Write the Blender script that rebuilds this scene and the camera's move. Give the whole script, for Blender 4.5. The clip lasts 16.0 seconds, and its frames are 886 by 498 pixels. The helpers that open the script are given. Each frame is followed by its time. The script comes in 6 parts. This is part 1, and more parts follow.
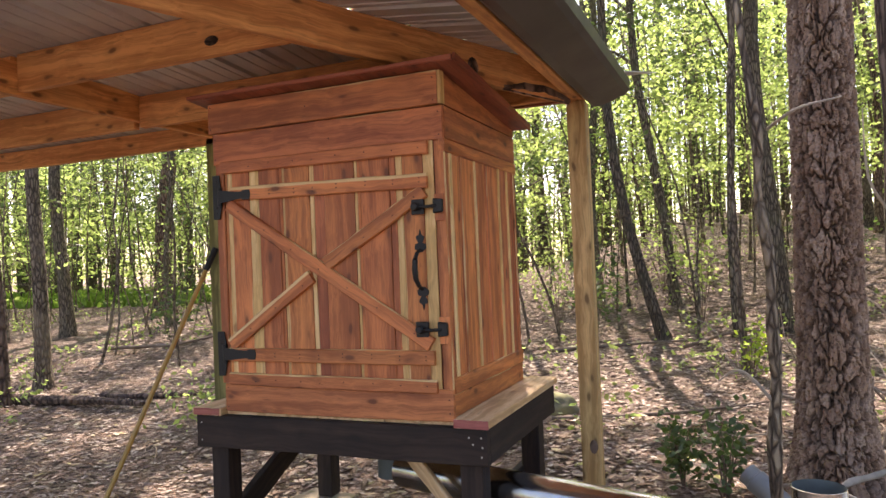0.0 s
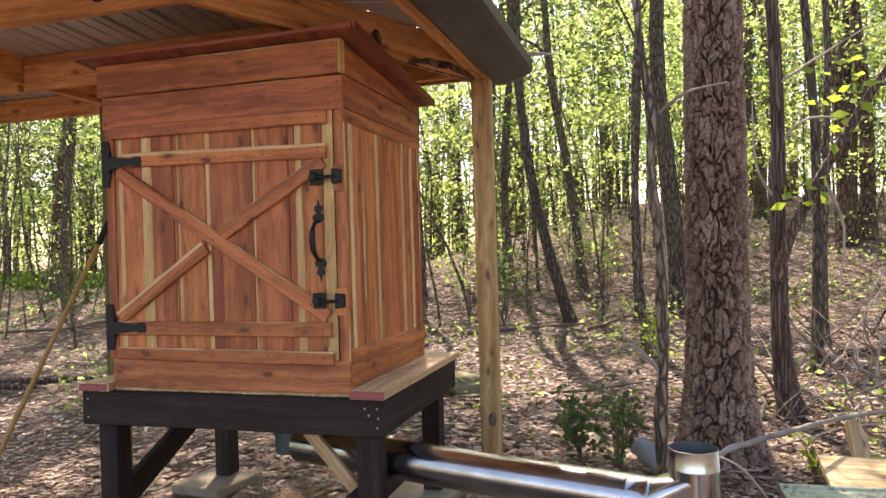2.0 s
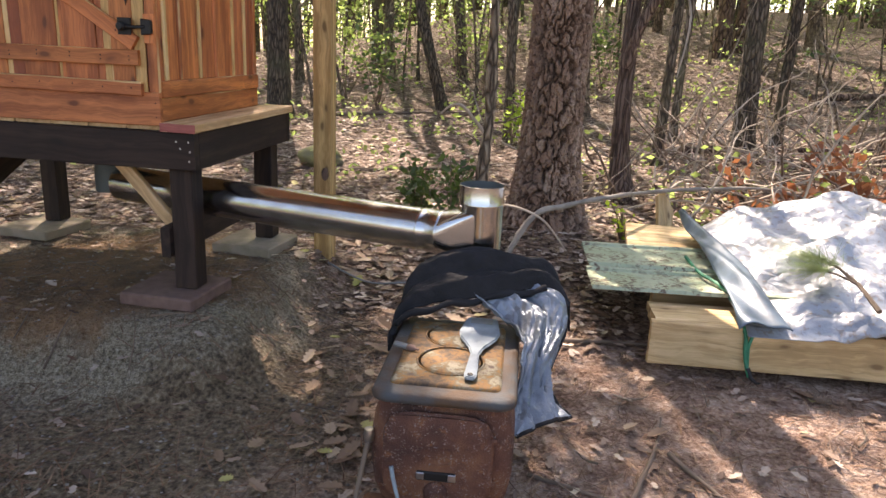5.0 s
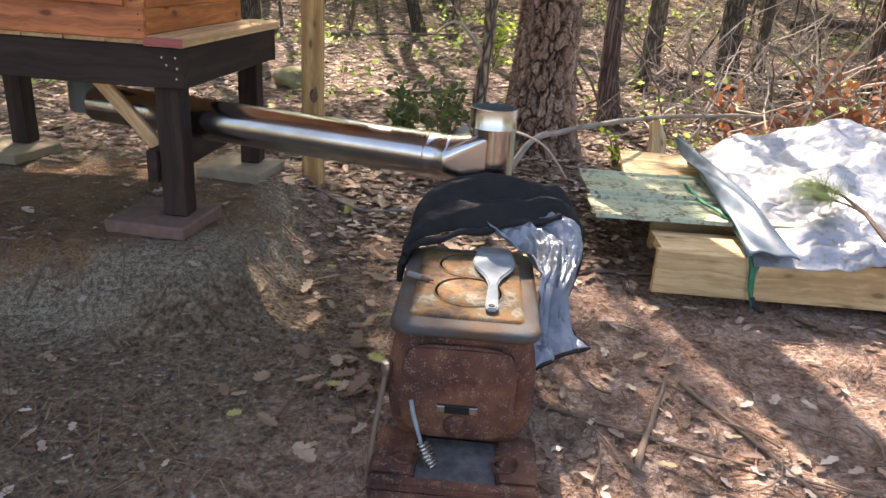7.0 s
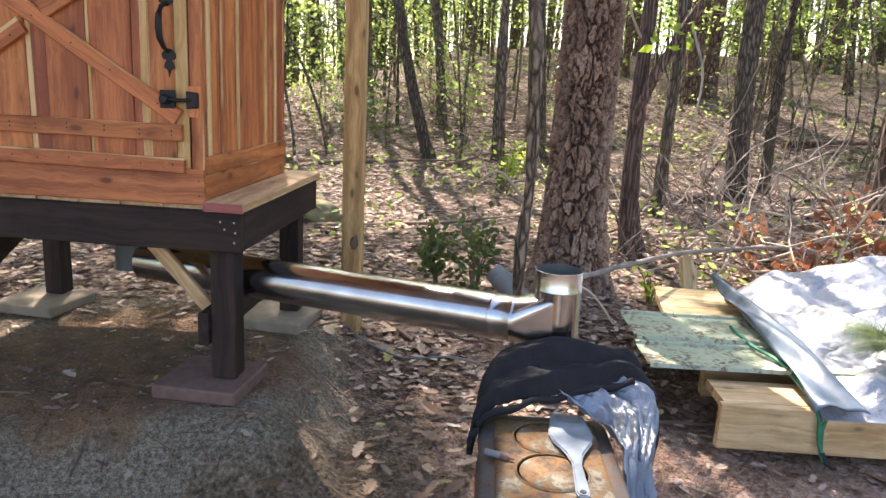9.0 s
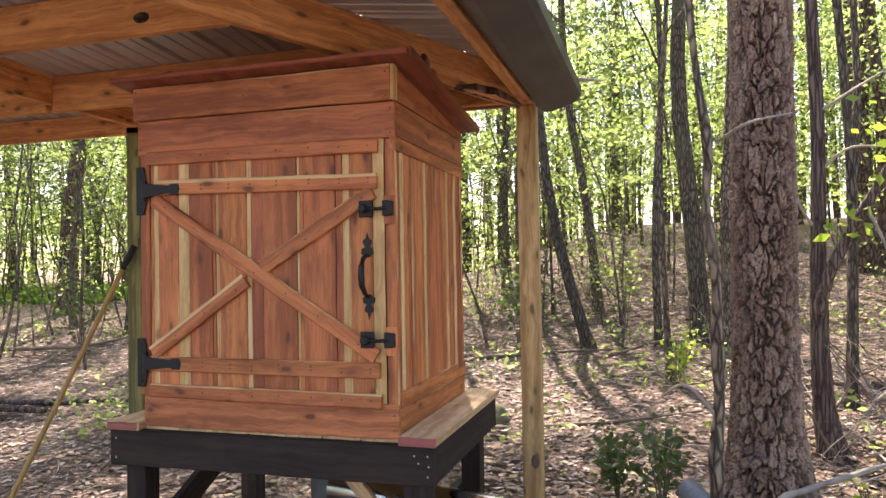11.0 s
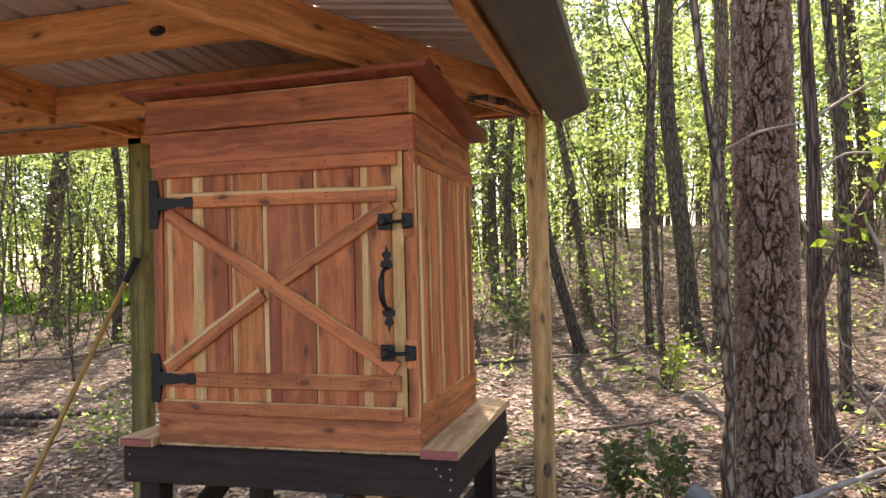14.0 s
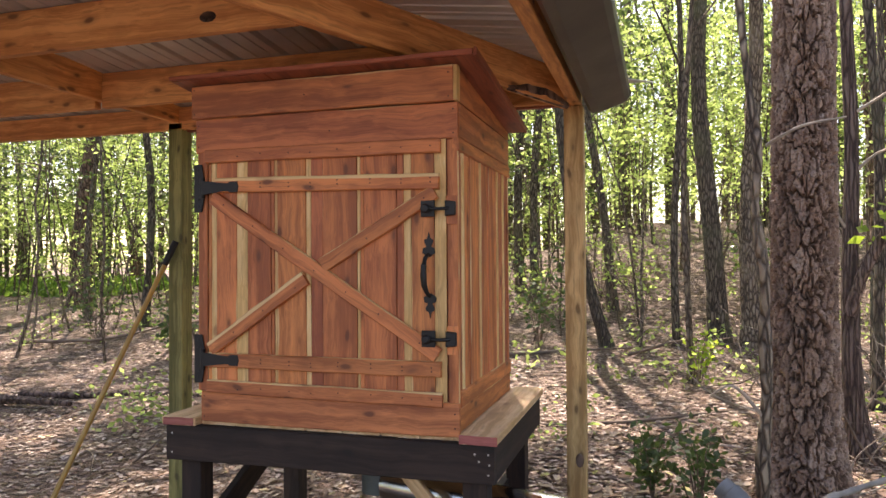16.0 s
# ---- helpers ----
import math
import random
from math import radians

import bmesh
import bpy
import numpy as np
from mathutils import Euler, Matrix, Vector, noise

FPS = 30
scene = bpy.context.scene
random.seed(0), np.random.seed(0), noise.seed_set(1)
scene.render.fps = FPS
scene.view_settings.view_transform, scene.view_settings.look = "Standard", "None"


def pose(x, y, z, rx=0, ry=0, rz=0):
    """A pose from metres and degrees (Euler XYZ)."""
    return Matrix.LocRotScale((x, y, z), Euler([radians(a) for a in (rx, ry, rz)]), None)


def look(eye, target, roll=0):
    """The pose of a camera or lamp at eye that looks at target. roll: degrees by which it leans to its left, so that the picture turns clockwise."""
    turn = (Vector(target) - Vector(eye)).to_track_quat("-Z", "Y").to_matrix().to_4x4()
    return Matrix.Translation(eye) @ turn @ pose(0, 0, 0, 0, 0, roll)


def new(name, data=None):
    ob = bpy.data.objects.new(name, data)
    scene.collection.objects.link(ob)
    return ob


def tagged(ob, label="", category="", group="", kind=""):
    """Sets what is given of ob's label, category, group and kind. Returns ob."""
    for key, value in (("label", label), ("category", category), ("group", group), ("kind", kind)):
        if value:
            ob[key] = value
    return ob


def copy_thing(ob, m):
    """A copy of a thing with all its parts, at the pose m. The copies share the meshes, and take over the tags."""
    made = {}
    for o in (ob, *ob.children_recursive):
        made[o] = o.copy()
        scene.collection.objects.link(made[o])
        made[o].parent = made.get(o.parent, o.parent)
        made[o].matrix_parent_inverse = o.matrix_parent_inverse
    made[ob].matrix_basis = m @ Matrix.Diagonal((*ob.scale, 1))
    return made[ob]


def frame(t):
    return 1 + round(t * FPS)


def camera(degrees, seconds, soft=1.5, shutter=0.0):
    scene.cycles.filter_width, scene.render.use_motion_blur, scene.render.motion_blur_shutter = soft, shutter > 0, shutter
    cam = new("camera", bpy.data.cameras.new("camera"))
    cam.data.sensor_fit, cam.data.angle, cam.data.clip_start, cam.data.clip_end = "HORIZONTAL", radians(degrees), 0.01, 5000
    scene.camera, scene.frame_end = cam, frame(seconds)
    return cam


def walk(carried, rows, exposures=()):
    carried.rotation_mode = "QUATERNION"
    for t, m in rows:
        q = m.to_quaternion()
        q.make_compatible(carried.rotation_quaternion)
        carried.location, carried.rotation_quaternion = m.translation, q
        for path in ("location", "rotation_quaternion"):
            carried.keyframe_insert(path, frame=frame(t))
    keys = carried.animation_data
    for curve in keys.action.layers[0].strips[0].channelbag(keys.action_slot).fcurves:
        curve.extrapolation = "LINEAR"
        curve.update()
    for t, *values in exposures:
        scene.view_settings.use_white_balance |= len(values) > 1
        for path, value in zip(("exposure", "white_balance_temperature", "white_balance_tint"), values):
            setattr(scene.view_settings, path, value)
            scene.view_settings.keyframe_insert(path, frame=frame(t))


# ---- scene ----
cam = camera(62.9, 16.0)
PATH = [
    (0, (0.906, -2.496, 1.228), (0.132, -0.652, 1.269), -2.4),
    (0.5, (0.907, -2.488, 1.226), (0.165, -0.632, 1.27), -2.3),
    (1, (0.915, -2.477, 1.22), (0.201, -0.609, 1.261), -2.2),
    (1.5, (0.933, -2.476, 1.209), (0.27, -0.59, 1.244), -2.1),
    (2, (0.973, -2.472, 1.166), (0.41, -0.552, 1.165), -1.7),
    (2.5, (1.007, -2.463, 1.126), (0.568, -0.513, 1.055), -1.1),
    (3, (1.09, -2.436, 1.094), (0.743, -0.472, 0.947), -0.5),
    (3.5, (1.211, -2.426, 1.063), (0.898, -0.464, 0.839), 0.0),
    (4, (1.282, -2.471, 1.042), (0.987, -0.52, 0.72), 0.7),
    (4.5, (1.3, -2.502, 0.998), (1.023, -0.568, 0.57), 1.6),
    (5, (1.283, -2.492, 0.959), (1.017, -0.584, 0.424), 2.5),
    (5.2, (1.276, -2.487, 0.948), (1.013, -0.589, 0.375), 2.8),
    (7.3, (1.034, -2.411, 0.913), (0.944, -0.55, 0.187), 4.3),
    (7.5, (0.978, -2.409, 0.909), (0.943, -0.548, 0.178), 4.6),
    (8, (0.973, -2.353, 0.942), (0.997, -0.497, 0.196), 5.2),
    (8.5, (0.955, -2.326, 0.924), (0.963, -0.433, 0.28), 4.9),
    (9, (0.874, -2.334, 1.065), (0.72, -0.388, 0.63), 2.8),
    (9.5, (0.836, -2.394, 1.119), (0.526, -0.424, 0.969), 0.2),
    (10, (0.807, -2.399, 1.246), (0.379, -0.447, 1.167), 1.1),
    (10.2, (0.792, -2.411, 1.241), (0.336, -0.464, 1.195), 0.5),
    (12.3, (0.712, -2.329, 1.269), (0.048, -0.444, 1.35), -0.9),
    (12.5, (0.703, -2.349, 1.28), (0.066, -0.455, 1.36), -1.3),
    (13, (0.668, -2.441, 1.294), (0.101, -0.525, 1.368), -2.1),
    (13.5, (0.638, -2.465, 1.276), (0.115, -0.536, 1.346), -2.0),
    (14, (0.623, -2.423, 1.273), (0.106, -0.492, 1.329), -1.5),
    (14.5, (0.609, -2.42, 1.268), (0.08, -0.492, 1.315), -1.1),
    (15, (0.589, -2.423, 1.265), (0.046, -0.499, 1.303), -0.7),
    (15.5, (0.571, -2.447, 1.271), (0.012, -0.527, 1.303), -0.4),
    (16, (0.556, -2.462, 1.259), (-0.017, -0.546, 1.293), -0.4),
]
walk(cam, [(t, look(eye, target, roll)) for t, eye, target, roll in PATH],
     exposures=[(0, 1.5, 7400, 25), (3, 1.45, 7450, 25), (4, 1.4, 7650, 24), (7.5, 1.58, 7550, 23), (8.4, 1.4, 7450, 22), (9.4, 1.85, 6850, 22), (10.2, 1.8, 6900, 23), (12.3, 1.5, 7400, 25), (16, 1.52, 7400, 25)])

# ---------- world, sun ----------
world = bpy.data.worlds.new("sky")
scene.world = world
world.use_nodes = True
SUN_AZ, SUN_EL = radians(-20), radians(54)     # the sun stands behind the smokehouse, a little to its left
sky = world.node_tree.nodes.new("ShaderNodeTexSky")
sky.sky_type, sky.sun_disc = "NISHITA", False
sky.sun_elevation, sky.sun_rotation = SUN_EL, SUN_AZ
sky.air_density, sky.dust_density = 1.0, 1.5
back = world.node_tree.nodes["Background"]
back.inputs[1].default_value = 0.15
world.node_tree.links.new(sky.outputs[0], back.inputs[0])
lamp = bpy.data.lights.new("sun", "SUN")
lamp.energy, lamp.angle, lamp.color = 5.0, radians(0.5), (1.0, 0.95, 0.86)
sun = new("sun", lamp)
SUN_DIR = Vector((math.sin(SUN_AZ) * math.cos(SUN_EL), math.cos(SUN_AZ) * math.cos(SUN_EL), math.sin(SUN_EL)))
sun.matrix_world = look(SUN_DIR * 40, (0, 0, 0))


# ---------- materials ----------
class Mat:
    """A small wrapper round a node material."""

    def __init__(self, name, rough=0.6, metal=0.0):
        self.m = bpy.data.materials.new(name)
        self.m.use_nodes = True
        self.t = self.m.node_tree
        self.b = self.t.nodes["Principled BSDF"]
        self.b.inputs["Roughness"].default_value = rough
        self.b.inputs["Metallic"].default_value = metal

    def n(self, kind, out=0, props=None, **ins):
        nd = self.t.nodes.new("ShaderNode" + kind)
        if props and "operation" in props:
            nd.operation = props["operation"]
        if props and "feature" in props:
            nd.feature = props["feature"]
        for k, v in ins.items():
            key = int(k[1:]) if k[0] == "i" and k[1:].isdigit() else k
            self.put(nd.inputs[key], v)
        return nd.outputs[out]

    def put(self, sock, v):
        if isinstance(v, bpy.types.NodeSocket):
            self.t.links.new(v, sock)
        else:
            sock.default_value = v

    def math(self, op, a, b=0.0, c=0.0):
        return self.n("Math", props={"operation": op}, i0=a, i1=b, i2=c)

    def vmath(self, op, a, b):
        return self.n("VectorMath", props={"operation": op}, i0=a, i1=b)

    def mix(self, f, a, b, mode="MIX"):
        nd = self.t.nodes.new("ShaderNodeMix")
        nd.data_type, nd.blend_type = "RGBA", mode
        self.put(nd.inputs[0], f)
        self.put(nd.inputs[6], a)
        self.put(nd.inputs[7], b)
        return nd.outputs[2]

    def ramp(self, f, *stops):
        nd = self.t.nodes.new("ShaderNodeValToRGB")
        el = nd.color_ramp.elements
        while len(el) < len(stops):
            el.new(0.5)
        for e, (p, c) in zip(el, stops):
            e.position = p
            e.color = (*c, 1) if len(c) == 3 else (c[0], c[0], c[0], 1)
        self.put(nd.inputs[0], f)
        return nd.outputs[0]

    def noise(self, vec, scale, detail=4.0, rough=0.55, out=0):
        nd = self.t.nodes.new("ShaderNodeTexNoise")
        self.put(nd.inputs["Vector"], vec)
        nd.inputs["Scale"].default_value = scale
        nd.inputs["Detail"].default_value = detail
        nd.inputs["Roughness"].default_value = rough
        return nd.outputs[out]

    def bump(self, h, strength=0.3, dist=0.01):
        self.put(self.b.inputs["Normal"], self.n("Bump", Height=h, Strength=strength, Distance=dist))

    def color(self, c):
        self.put(self.b.inputs["Base Color"], c)

    def obj(self):
        return self.n("TexCoord", out=3)

    def world(self):
        return self.n("NewGeometry", out=0)

    def rand(self):
        return self.n("ObjectInfo", out=5)

    def island(self):
        return self.n("NewGeometry", out=8)


def c4(r, g, b):
    return (r, g, b, 1)


def wood(name, dark, light, knot, sap=None, rough=0.62, sapmost=0.5, weather=None):
    """Sawn boards: the grain runs along the local z of each board."""
    k = Mat(name, rough)
    rnd = k.rand()
    shift = k.n("CombineXYZ", X=k.math("MULTIPLY", rnd, 31.0), Y=k.math("MULTIPLY", rnd, 17.0), Z=k.math("MULTIPLY", rnd, 53.0))
    p = k.vmath("ADD", k.obj(), shift)
    warp = k.vmath("SCALE", k.noise(p, 5.0, 2.0, out=1), (0, 0, 0))
    warp.node.inputs[3].default_value = 0.05
    pw = k.vmath("ADD", p, warp)
    broad = k.noise(k.vmath("MULTIPLY", pw, (26, 26, 1.1)), 1.0, 5.0)
    fine = k.noise(k.vmath("MULTIPLY", pw, (240, 240, 5)), 1.0, 3.0)
    grain = k.math("ADD", k.math("MULTIPLY", broad, 0.8), k.math("MULTIPLY", fine, 0.22))
    col = k.ramp(grain, (0.40, tuple(v * 0.86 for v in dark)), (0.455, dark), (0.53, tuple((a + b) / 2 for a, b in zip(dark, light))), (0.62, light))
    tone = k.n("HueSaturation", Color=col, Hue=k.math("ADD", 0.497, k.math("MULTIPLY", k.math("FRACT", k.math("MULTIPLY", rnd, 3.7)), 0.008)),
               Value=k.math("ADD", 0.90, k.math("MULTIPLY", rnd, 0.2)))
    col = tone
    line = k.n("MapRange", i0=k.noise(k.vmath("MULTIPLY", pw, (95, 95, 1.6)), 1.0, 3.0), i1=0.56, i2=0.70)
    col = k.mix(k.math("MULTIPLY", line, 0.45), col, c4(*[v * 0.5 for v in dark]))
    if sap:
        gx = k.n("SeparateXYZ", Vector=k.n("TexCoord", out=0))
        edge = k.math("ADD", gx, k.math("MULTIPLY", k.math("SUBTRACT", k.noise(k.vmath("MULTIPLY", p, (3, 3, 2.5)), 1.0, 3.0), 0.5), 0.35))
        r2 = k.math("FRACT", k.math("MULTIPLY", rnd, 7.31))
        lim = k.math("SUBTRACT", 1.05, k.math("MULTIPLY", r2, sapmost))
        on = k.n("MapRange", i0=k.math("SUBTRACT", edge, lim), i1=-0.02, i2=0.03)
        sapcol = k.mix(k.math("MULTIPLY", fine, 0.6), c4(*sap), c4(*[v * 0.78 for v in sap]))
        col = k.mix(on, col, sapcol)
    vor = k.n("TexVoronoi", Vector=k.vmath("MULTIPLY", pw, (13, 13, 5.5)), Scale=1.0, Randomness=1.0)
    spot = k.n("MapRange", i0=vor, i1=0.17, i2=0.09)
    col = k.mix(k.math("MULTIPLY", spot, 0.85), col, c4(*knot))
    halo = k.n("MapRange", i0=vor, i1=0.36, i2=0.16)
    col = k.mix(k.math("MULTIPLY", halo, 0.35), col, c4(*[v * 0.6 for v in dark]))
    stain = k.n("MapRange", i0=k.noise(p, 3.5, 4.0), i1=0.52, i2=0.72)
    col = k.mix(k.math("MULTIPLY", stain, 0.2), col, c4(*[v * 0.45 for v in (weather or dark)]))
    k.color(col)
    k.put(k.b.inputs["Roughness"], k.math("ADD", rough - 0.1, k.math("MULTIPLY", fine, 0.22)))
    k.bump(grain, 0.35, 0.004)
    return k.m


CEDAR = wood("cedar", (0.41, 0.119, 0.038), (0.71, 0.245, 0.080), (0.07, 0.022, 0.012), (0.84, 0.58, 0.28), 0.55, 0.10)
CEDAR_EDGE = wood("cedar_with_sapwood_edge", (0.41, 0.119, 0.038), (0.70, 0.24, 0.078), (0.07, 0.022, 0.012), (0.84, 0.58, 0.28), 0.55, 0.34)
CEDAR_BAND = wood("cedar_band", (0.35, 0.095, 0.036), (0.64, 0.205, 0.076), (0.07, 0.02, 0.012), (0.74, 0.50, 0.25), 0.55, 0.10)
CEDAR_PLAIN = wood("cedar_without_sapwood", (0.35, 0.095, 0.036), (0.64, 0.205, 0.076), (0.09, 0.022, 0.014), None, 0.55)
CEDAR_SAP = wood("cedar_sapwood", (0.66, 0.40, 0.155), (0.86, 0.62, 0.31), (0.30, 0.12, 0.05), None, 0.55)
RAFTER = wood("rough_sawn_pine", (0.60, 0.25, 0.08), (0.88, 0.45, 0.17), (0.07, 0.03, 0.015), None, 0.7)
POST = wood("treated_pine", (0.44, 0.27, 0.10), (0.70, 0.49, 0.215), (0.09, 0.045, 0.02), None, 0.7, weather=(0.28, 0.24, 0.12))
POST_OLD = wood("green_treated_pine", (0.16, 0.15, 0.05), (0.33, 0.30, 0.11), (0.05, 0.04, 0.02), None, 0.75)
DECK = wood("cedar_deck", (0.60, 0.37, 0.18), (0.82, 0.60, 0.35), (0.25, 0.10, 0.04), None, 0.6)
ENDRED = wood("red_end_grain", (0.30, 0.075, 0.06), (0.48, 0.15, 0.12), (0.15, 0.04, 0.03), None, 0.6)
LUMBER = wood("yellow_pine_lumber", (0.50, 0.335, 0.155), (0.73, 0.55, 0.30), (0.13, 0.06, 0.025), None, 0.65)
BROWN = wood("dark_brown_stain", (0.017, 0.0085, 0.0055), (0.042, 0.023, 0.0155), (0.01, 0.007, 0.005), None, 0.75)
ROOFRED = wood("red_brown_cedar", (0.22, 0.05, 0.026), (0.36, 0.095, 0.05), (0.07, 0.02, 0.012), None, 0.5)


def plain(name, col, rough=0.5, metal=0.0, var=0.25, scale=8.0, bump=0.15, dist=0.003, col2=None):
    k = Mat(name, rough, metal)
    p = k.obj()
    a, b = k.noise(p, scale, 5.0), k.noise(p, scale * 9, 3.0)
    other = col2 or tuple(v * (1 - var) for v in col)
    f = k.n("MapRange", i0=a, i1=0.36, i2=0.66)
    c = k.mix(f, c4(*col), c4(*other))
    c = k.mix(k.math("MULTIPLY", b, 0.25), c, c4(*[v * 0.55 for v in col]))
    k.color(c)
    k.put(k.b.inputs["Roughness"], k.math("ADD", rough - 0.08, k.math("MULTIPLY", a, 0.16)))
    k.bump(k.math("ADD", a, k.math("MULTIPLY", b, 0.4)), bump, dist)
    return k.m


SHEET = plain("galvalume_sheet", (0.68, 0.66, 0.62), 0.42, 0.35, 0.2, 3.0, 0.05)
GUTTER = plain("dark_bronze_paint", (0.062, 0.050, 0.042), 0.45, 0.0, 0.2, 5.0, 0.04)
IRON = plain("black_iron", (0.006, 0.006, 0.0062), 0.55, 0.0, 0.3, 30.0, 0.2)
PAVER = plain("red_concrete_paver", (0.21, 0.13, 0.105), 0.9, 0.0, 0.3, 20.0, 0.5, 0.004)
PAVER_GREY = plain("weathered_concrete_paver", (0.34, 0.285, 0.215), 0.9, 0.0, 0.35, 14.0, 0.5, 0.004, (0.25, 0.22, 0.15))
PVC = plain("grey_plastic", (0.22, 0.23, 0.23), 0.45, 0.0, 0.2, 9.0)
COVER = plain("black_cover_fabric", (0.012, 0.013, 0.016), 0.85, 0.0, 0.4, 14.0, 0.5, 0.006)
LINING = plain("silver_lining", (0.27, 0.315, 0.36), 0.36, 0.5, 0.4, 9.0, 0.5, 0.012)
ROPE = plain("green_bungee", (0.02, 0.24, 0.13), 0.6, 0.0, 0.3, 60.0, 0.4)
BRUSHBLUE = plain("grey_blue_plastic", (0.27, 0.34, 0.385), 0.5, 0.0, 0.35, 16.0)
# darker than the pipe steel; used inside the stub and on the rear stub
DULL = plain("dull_dark_steel", (0.10, 0.12, 0.12), 0.6, 0.2)
STEEL = plain("bright_steel", (0.62, 0.62, 0.61), 0.3, 1.0, 0.3, 30.0)
NEEDLE = plain("green_pine_needles", (0.15, 0.22, 0.07), 0.5)
STRAW = plain("dry_sticks", (0.50, 0.42, 0.33), 0.8, 0.0, 0.5, 6.0, 0.4)
DRIFT = plain("weathered_grey_wood", (0.36, 0.32, 0.27), 0.85, 0.0, 0.5, 9.0, 0.5)
STICK = plain("grey_brown_sticks", (0.22, 0.16, 0.115), 0.85, 0.0, 0.5, 6.0, 0.5)
YELLOWPOLE = plain("varnished_pole", (0.50, 0.30, 0.075), 0.4, 0.0, 0.25, 12.0)
MOSS = plain("mossy_stone", (0.26, 0.25, 0.10), 0.9, 0.0, 0.5, 7.0, 0.6, 0.01, (0.15, 0.14, 0.10))
CHAR = plain("ash", (0.16, 0.155, 0.15), 0.95, 0.0, 0.5, 30.0, 0.6, 0.006)


def pipe_steel():
    k = Mat("stainless_pipe", 0.16, 1.0)
    p = k.obj()
    band = k.noise(k.vmath("MULTIPLY", p, (60, 60, 1.0)), 1.0, 3.0)
    spots = k.noise(p, 9.0, 4.0)
    k.color(k.mix(k.n("MapRange", i0=spots, i1=0.4, i2=0.7), c4(0.60, 0.61, 0.605), c4(0.48, 0.47, 0.45)))
    k.put(k.b.inputs["Roughness"], k.math("ADD", 0.1, k.math("MULTIPLY", spots, 0.18)))
    k.bump(band, 0.06, 0.002)
    return k.m


PIPE = pipe_steel()


def rust():
    k = Mat("rusted_cast_iron", 0.75, 0.15)
    p = k.obj()
    a, b, c = k.noise(p, 7.0, 6.0), k.noise(p, 34.0, 5.0), k.noise(p, 190.0, 3.0)
    col = k.ramp(a, (0.32, (0.05, 0.024, 0.02)), (0.5, (0.135, 0.055, 0.036)), (0.68, (0.26, 0.12, 0.06)))
    col = k.mix(k.n("MapRange", i0=b, i1=0.58, i2=0.70), col, c4(0.24, 0.10, 0.04))
    col = k.mix(k.math("MULTIPLY", k.n("MapRange", i0=c, i1=0.55, i2=0.64), k.n("MapRange", i0=b, i1=0.46, i2=0.56)), col, c4(0.29, 0.22, 0.19))
    k.color(col)
    k.bump(k.math("ADD", b, c), 0.8, 0.006)
    return k.m


RUST = rust()


def rusttop():
    k = Mat("rusted_stove_top", 0.75, 0.1)
    p = k.obj()
    a, b, c = k.noise(p, 7.5, 8.0, 0.72), k.noise(p, 30.0, 5.0), k.noise(p, 160.0, 3.0)
    col = k.ramp(a, (0.38, (0.04, 0.028, 0.02)), (0.45, (0.11, 0.066, 0.032)), (0.50, (0.23, 0.11, 0.028)), (0.54, (0.13, 0.10, 0.055)), (0.60, (0.29, 0.26, 0.185)))
    col = k.mix(k.n("MapRange", i0=b, i1=0.58, i2=0.7), col, c4(0.09, 0.06, 0.045))
    k.color(col)
    k.bump(k.math("ADD", b, c), 0.35, 0.003)
    return k.m


RUSTTOP = rusttop()
RIMIRON = plain("grey_worn_iron", (0.06, 0.068, 0.073), 0.72, 0.0, 0.5, 11.0, 0.6, 0.006, (0.095, 0.05, 0.022))


def tarp_mat():
    k = Mat("silver_tarp", 0.42, 0.25)
    p = k.obj()
    a, b = k.noise(p, 5.0, 6.0), k.noise(p, 38.0, 4.0)
    col = k.mix(k.n("MapRange", i0=a, i1=0.42, i2=0.7), c4(0.42, 0.445, 0.47), c4(0.26, 0.29, 0.325))
    col = k.mix(k.math("MULTIPLY", k.n("MapRange", i0=b, i1=0.55, i2=0.66), 0.65), col, c4(0.27, 0.205, 0.15))
    k.color(col)
    cr = k.n("TexVoronoi", props={"feature": "DISTANCE_TO_EDGE"}, Vector=k.vmath("ADD", p, k.vmath("MULTIPLY", k.noise(p, 4.0, 3.0, out=1), (0.5, 0.5, 0.5))), Scale=2.8)
    k.bump(k.math("ADD", k.math("ADD", a, k.math("MULTIPLY", b, 0.3)), k.math("MULTIPLY", k.n("MapRange", i0=cr, i1=0.0, i2=0.2), 0.8)), 0.5, 0.025)
    return k.m


TARP = tarp_mat()
UNDERSIDE = plain("tarp_underside", (0.14, 0.20, 0.255), 0.42, 0.1, 0.45, 9.0, 0.3, 0.006)


def green_paint():
    k = Mat("dirty_green_panel", 0.45)
    p = k.obj()
    a, b = k.noise(p, 5.0, 5.0), k.noise(p, 45.0, 5.0)
    col = k.mix(k.n("MapRange", i0=a, i1=0.4, i2=0.7), c4(0.36, 0.43, 0.28), c4(0.46, 0.51, 0.36))
    heaps = k.math("MULTIPLY", k.n("MapRange", i0=k.noise(p, 9.0, 4.0), i1=0.42, i2=0.6), k.n("MapRange", i0=b, i1=0.47, i2=0.55))
    col = k.mix(heaps, col, c4(0.13, 0.085, 0.05))
    k.color(col)
    k.bump(b, 0.3, 0.004)
    return k.m


GREENPANEL = green_paint()


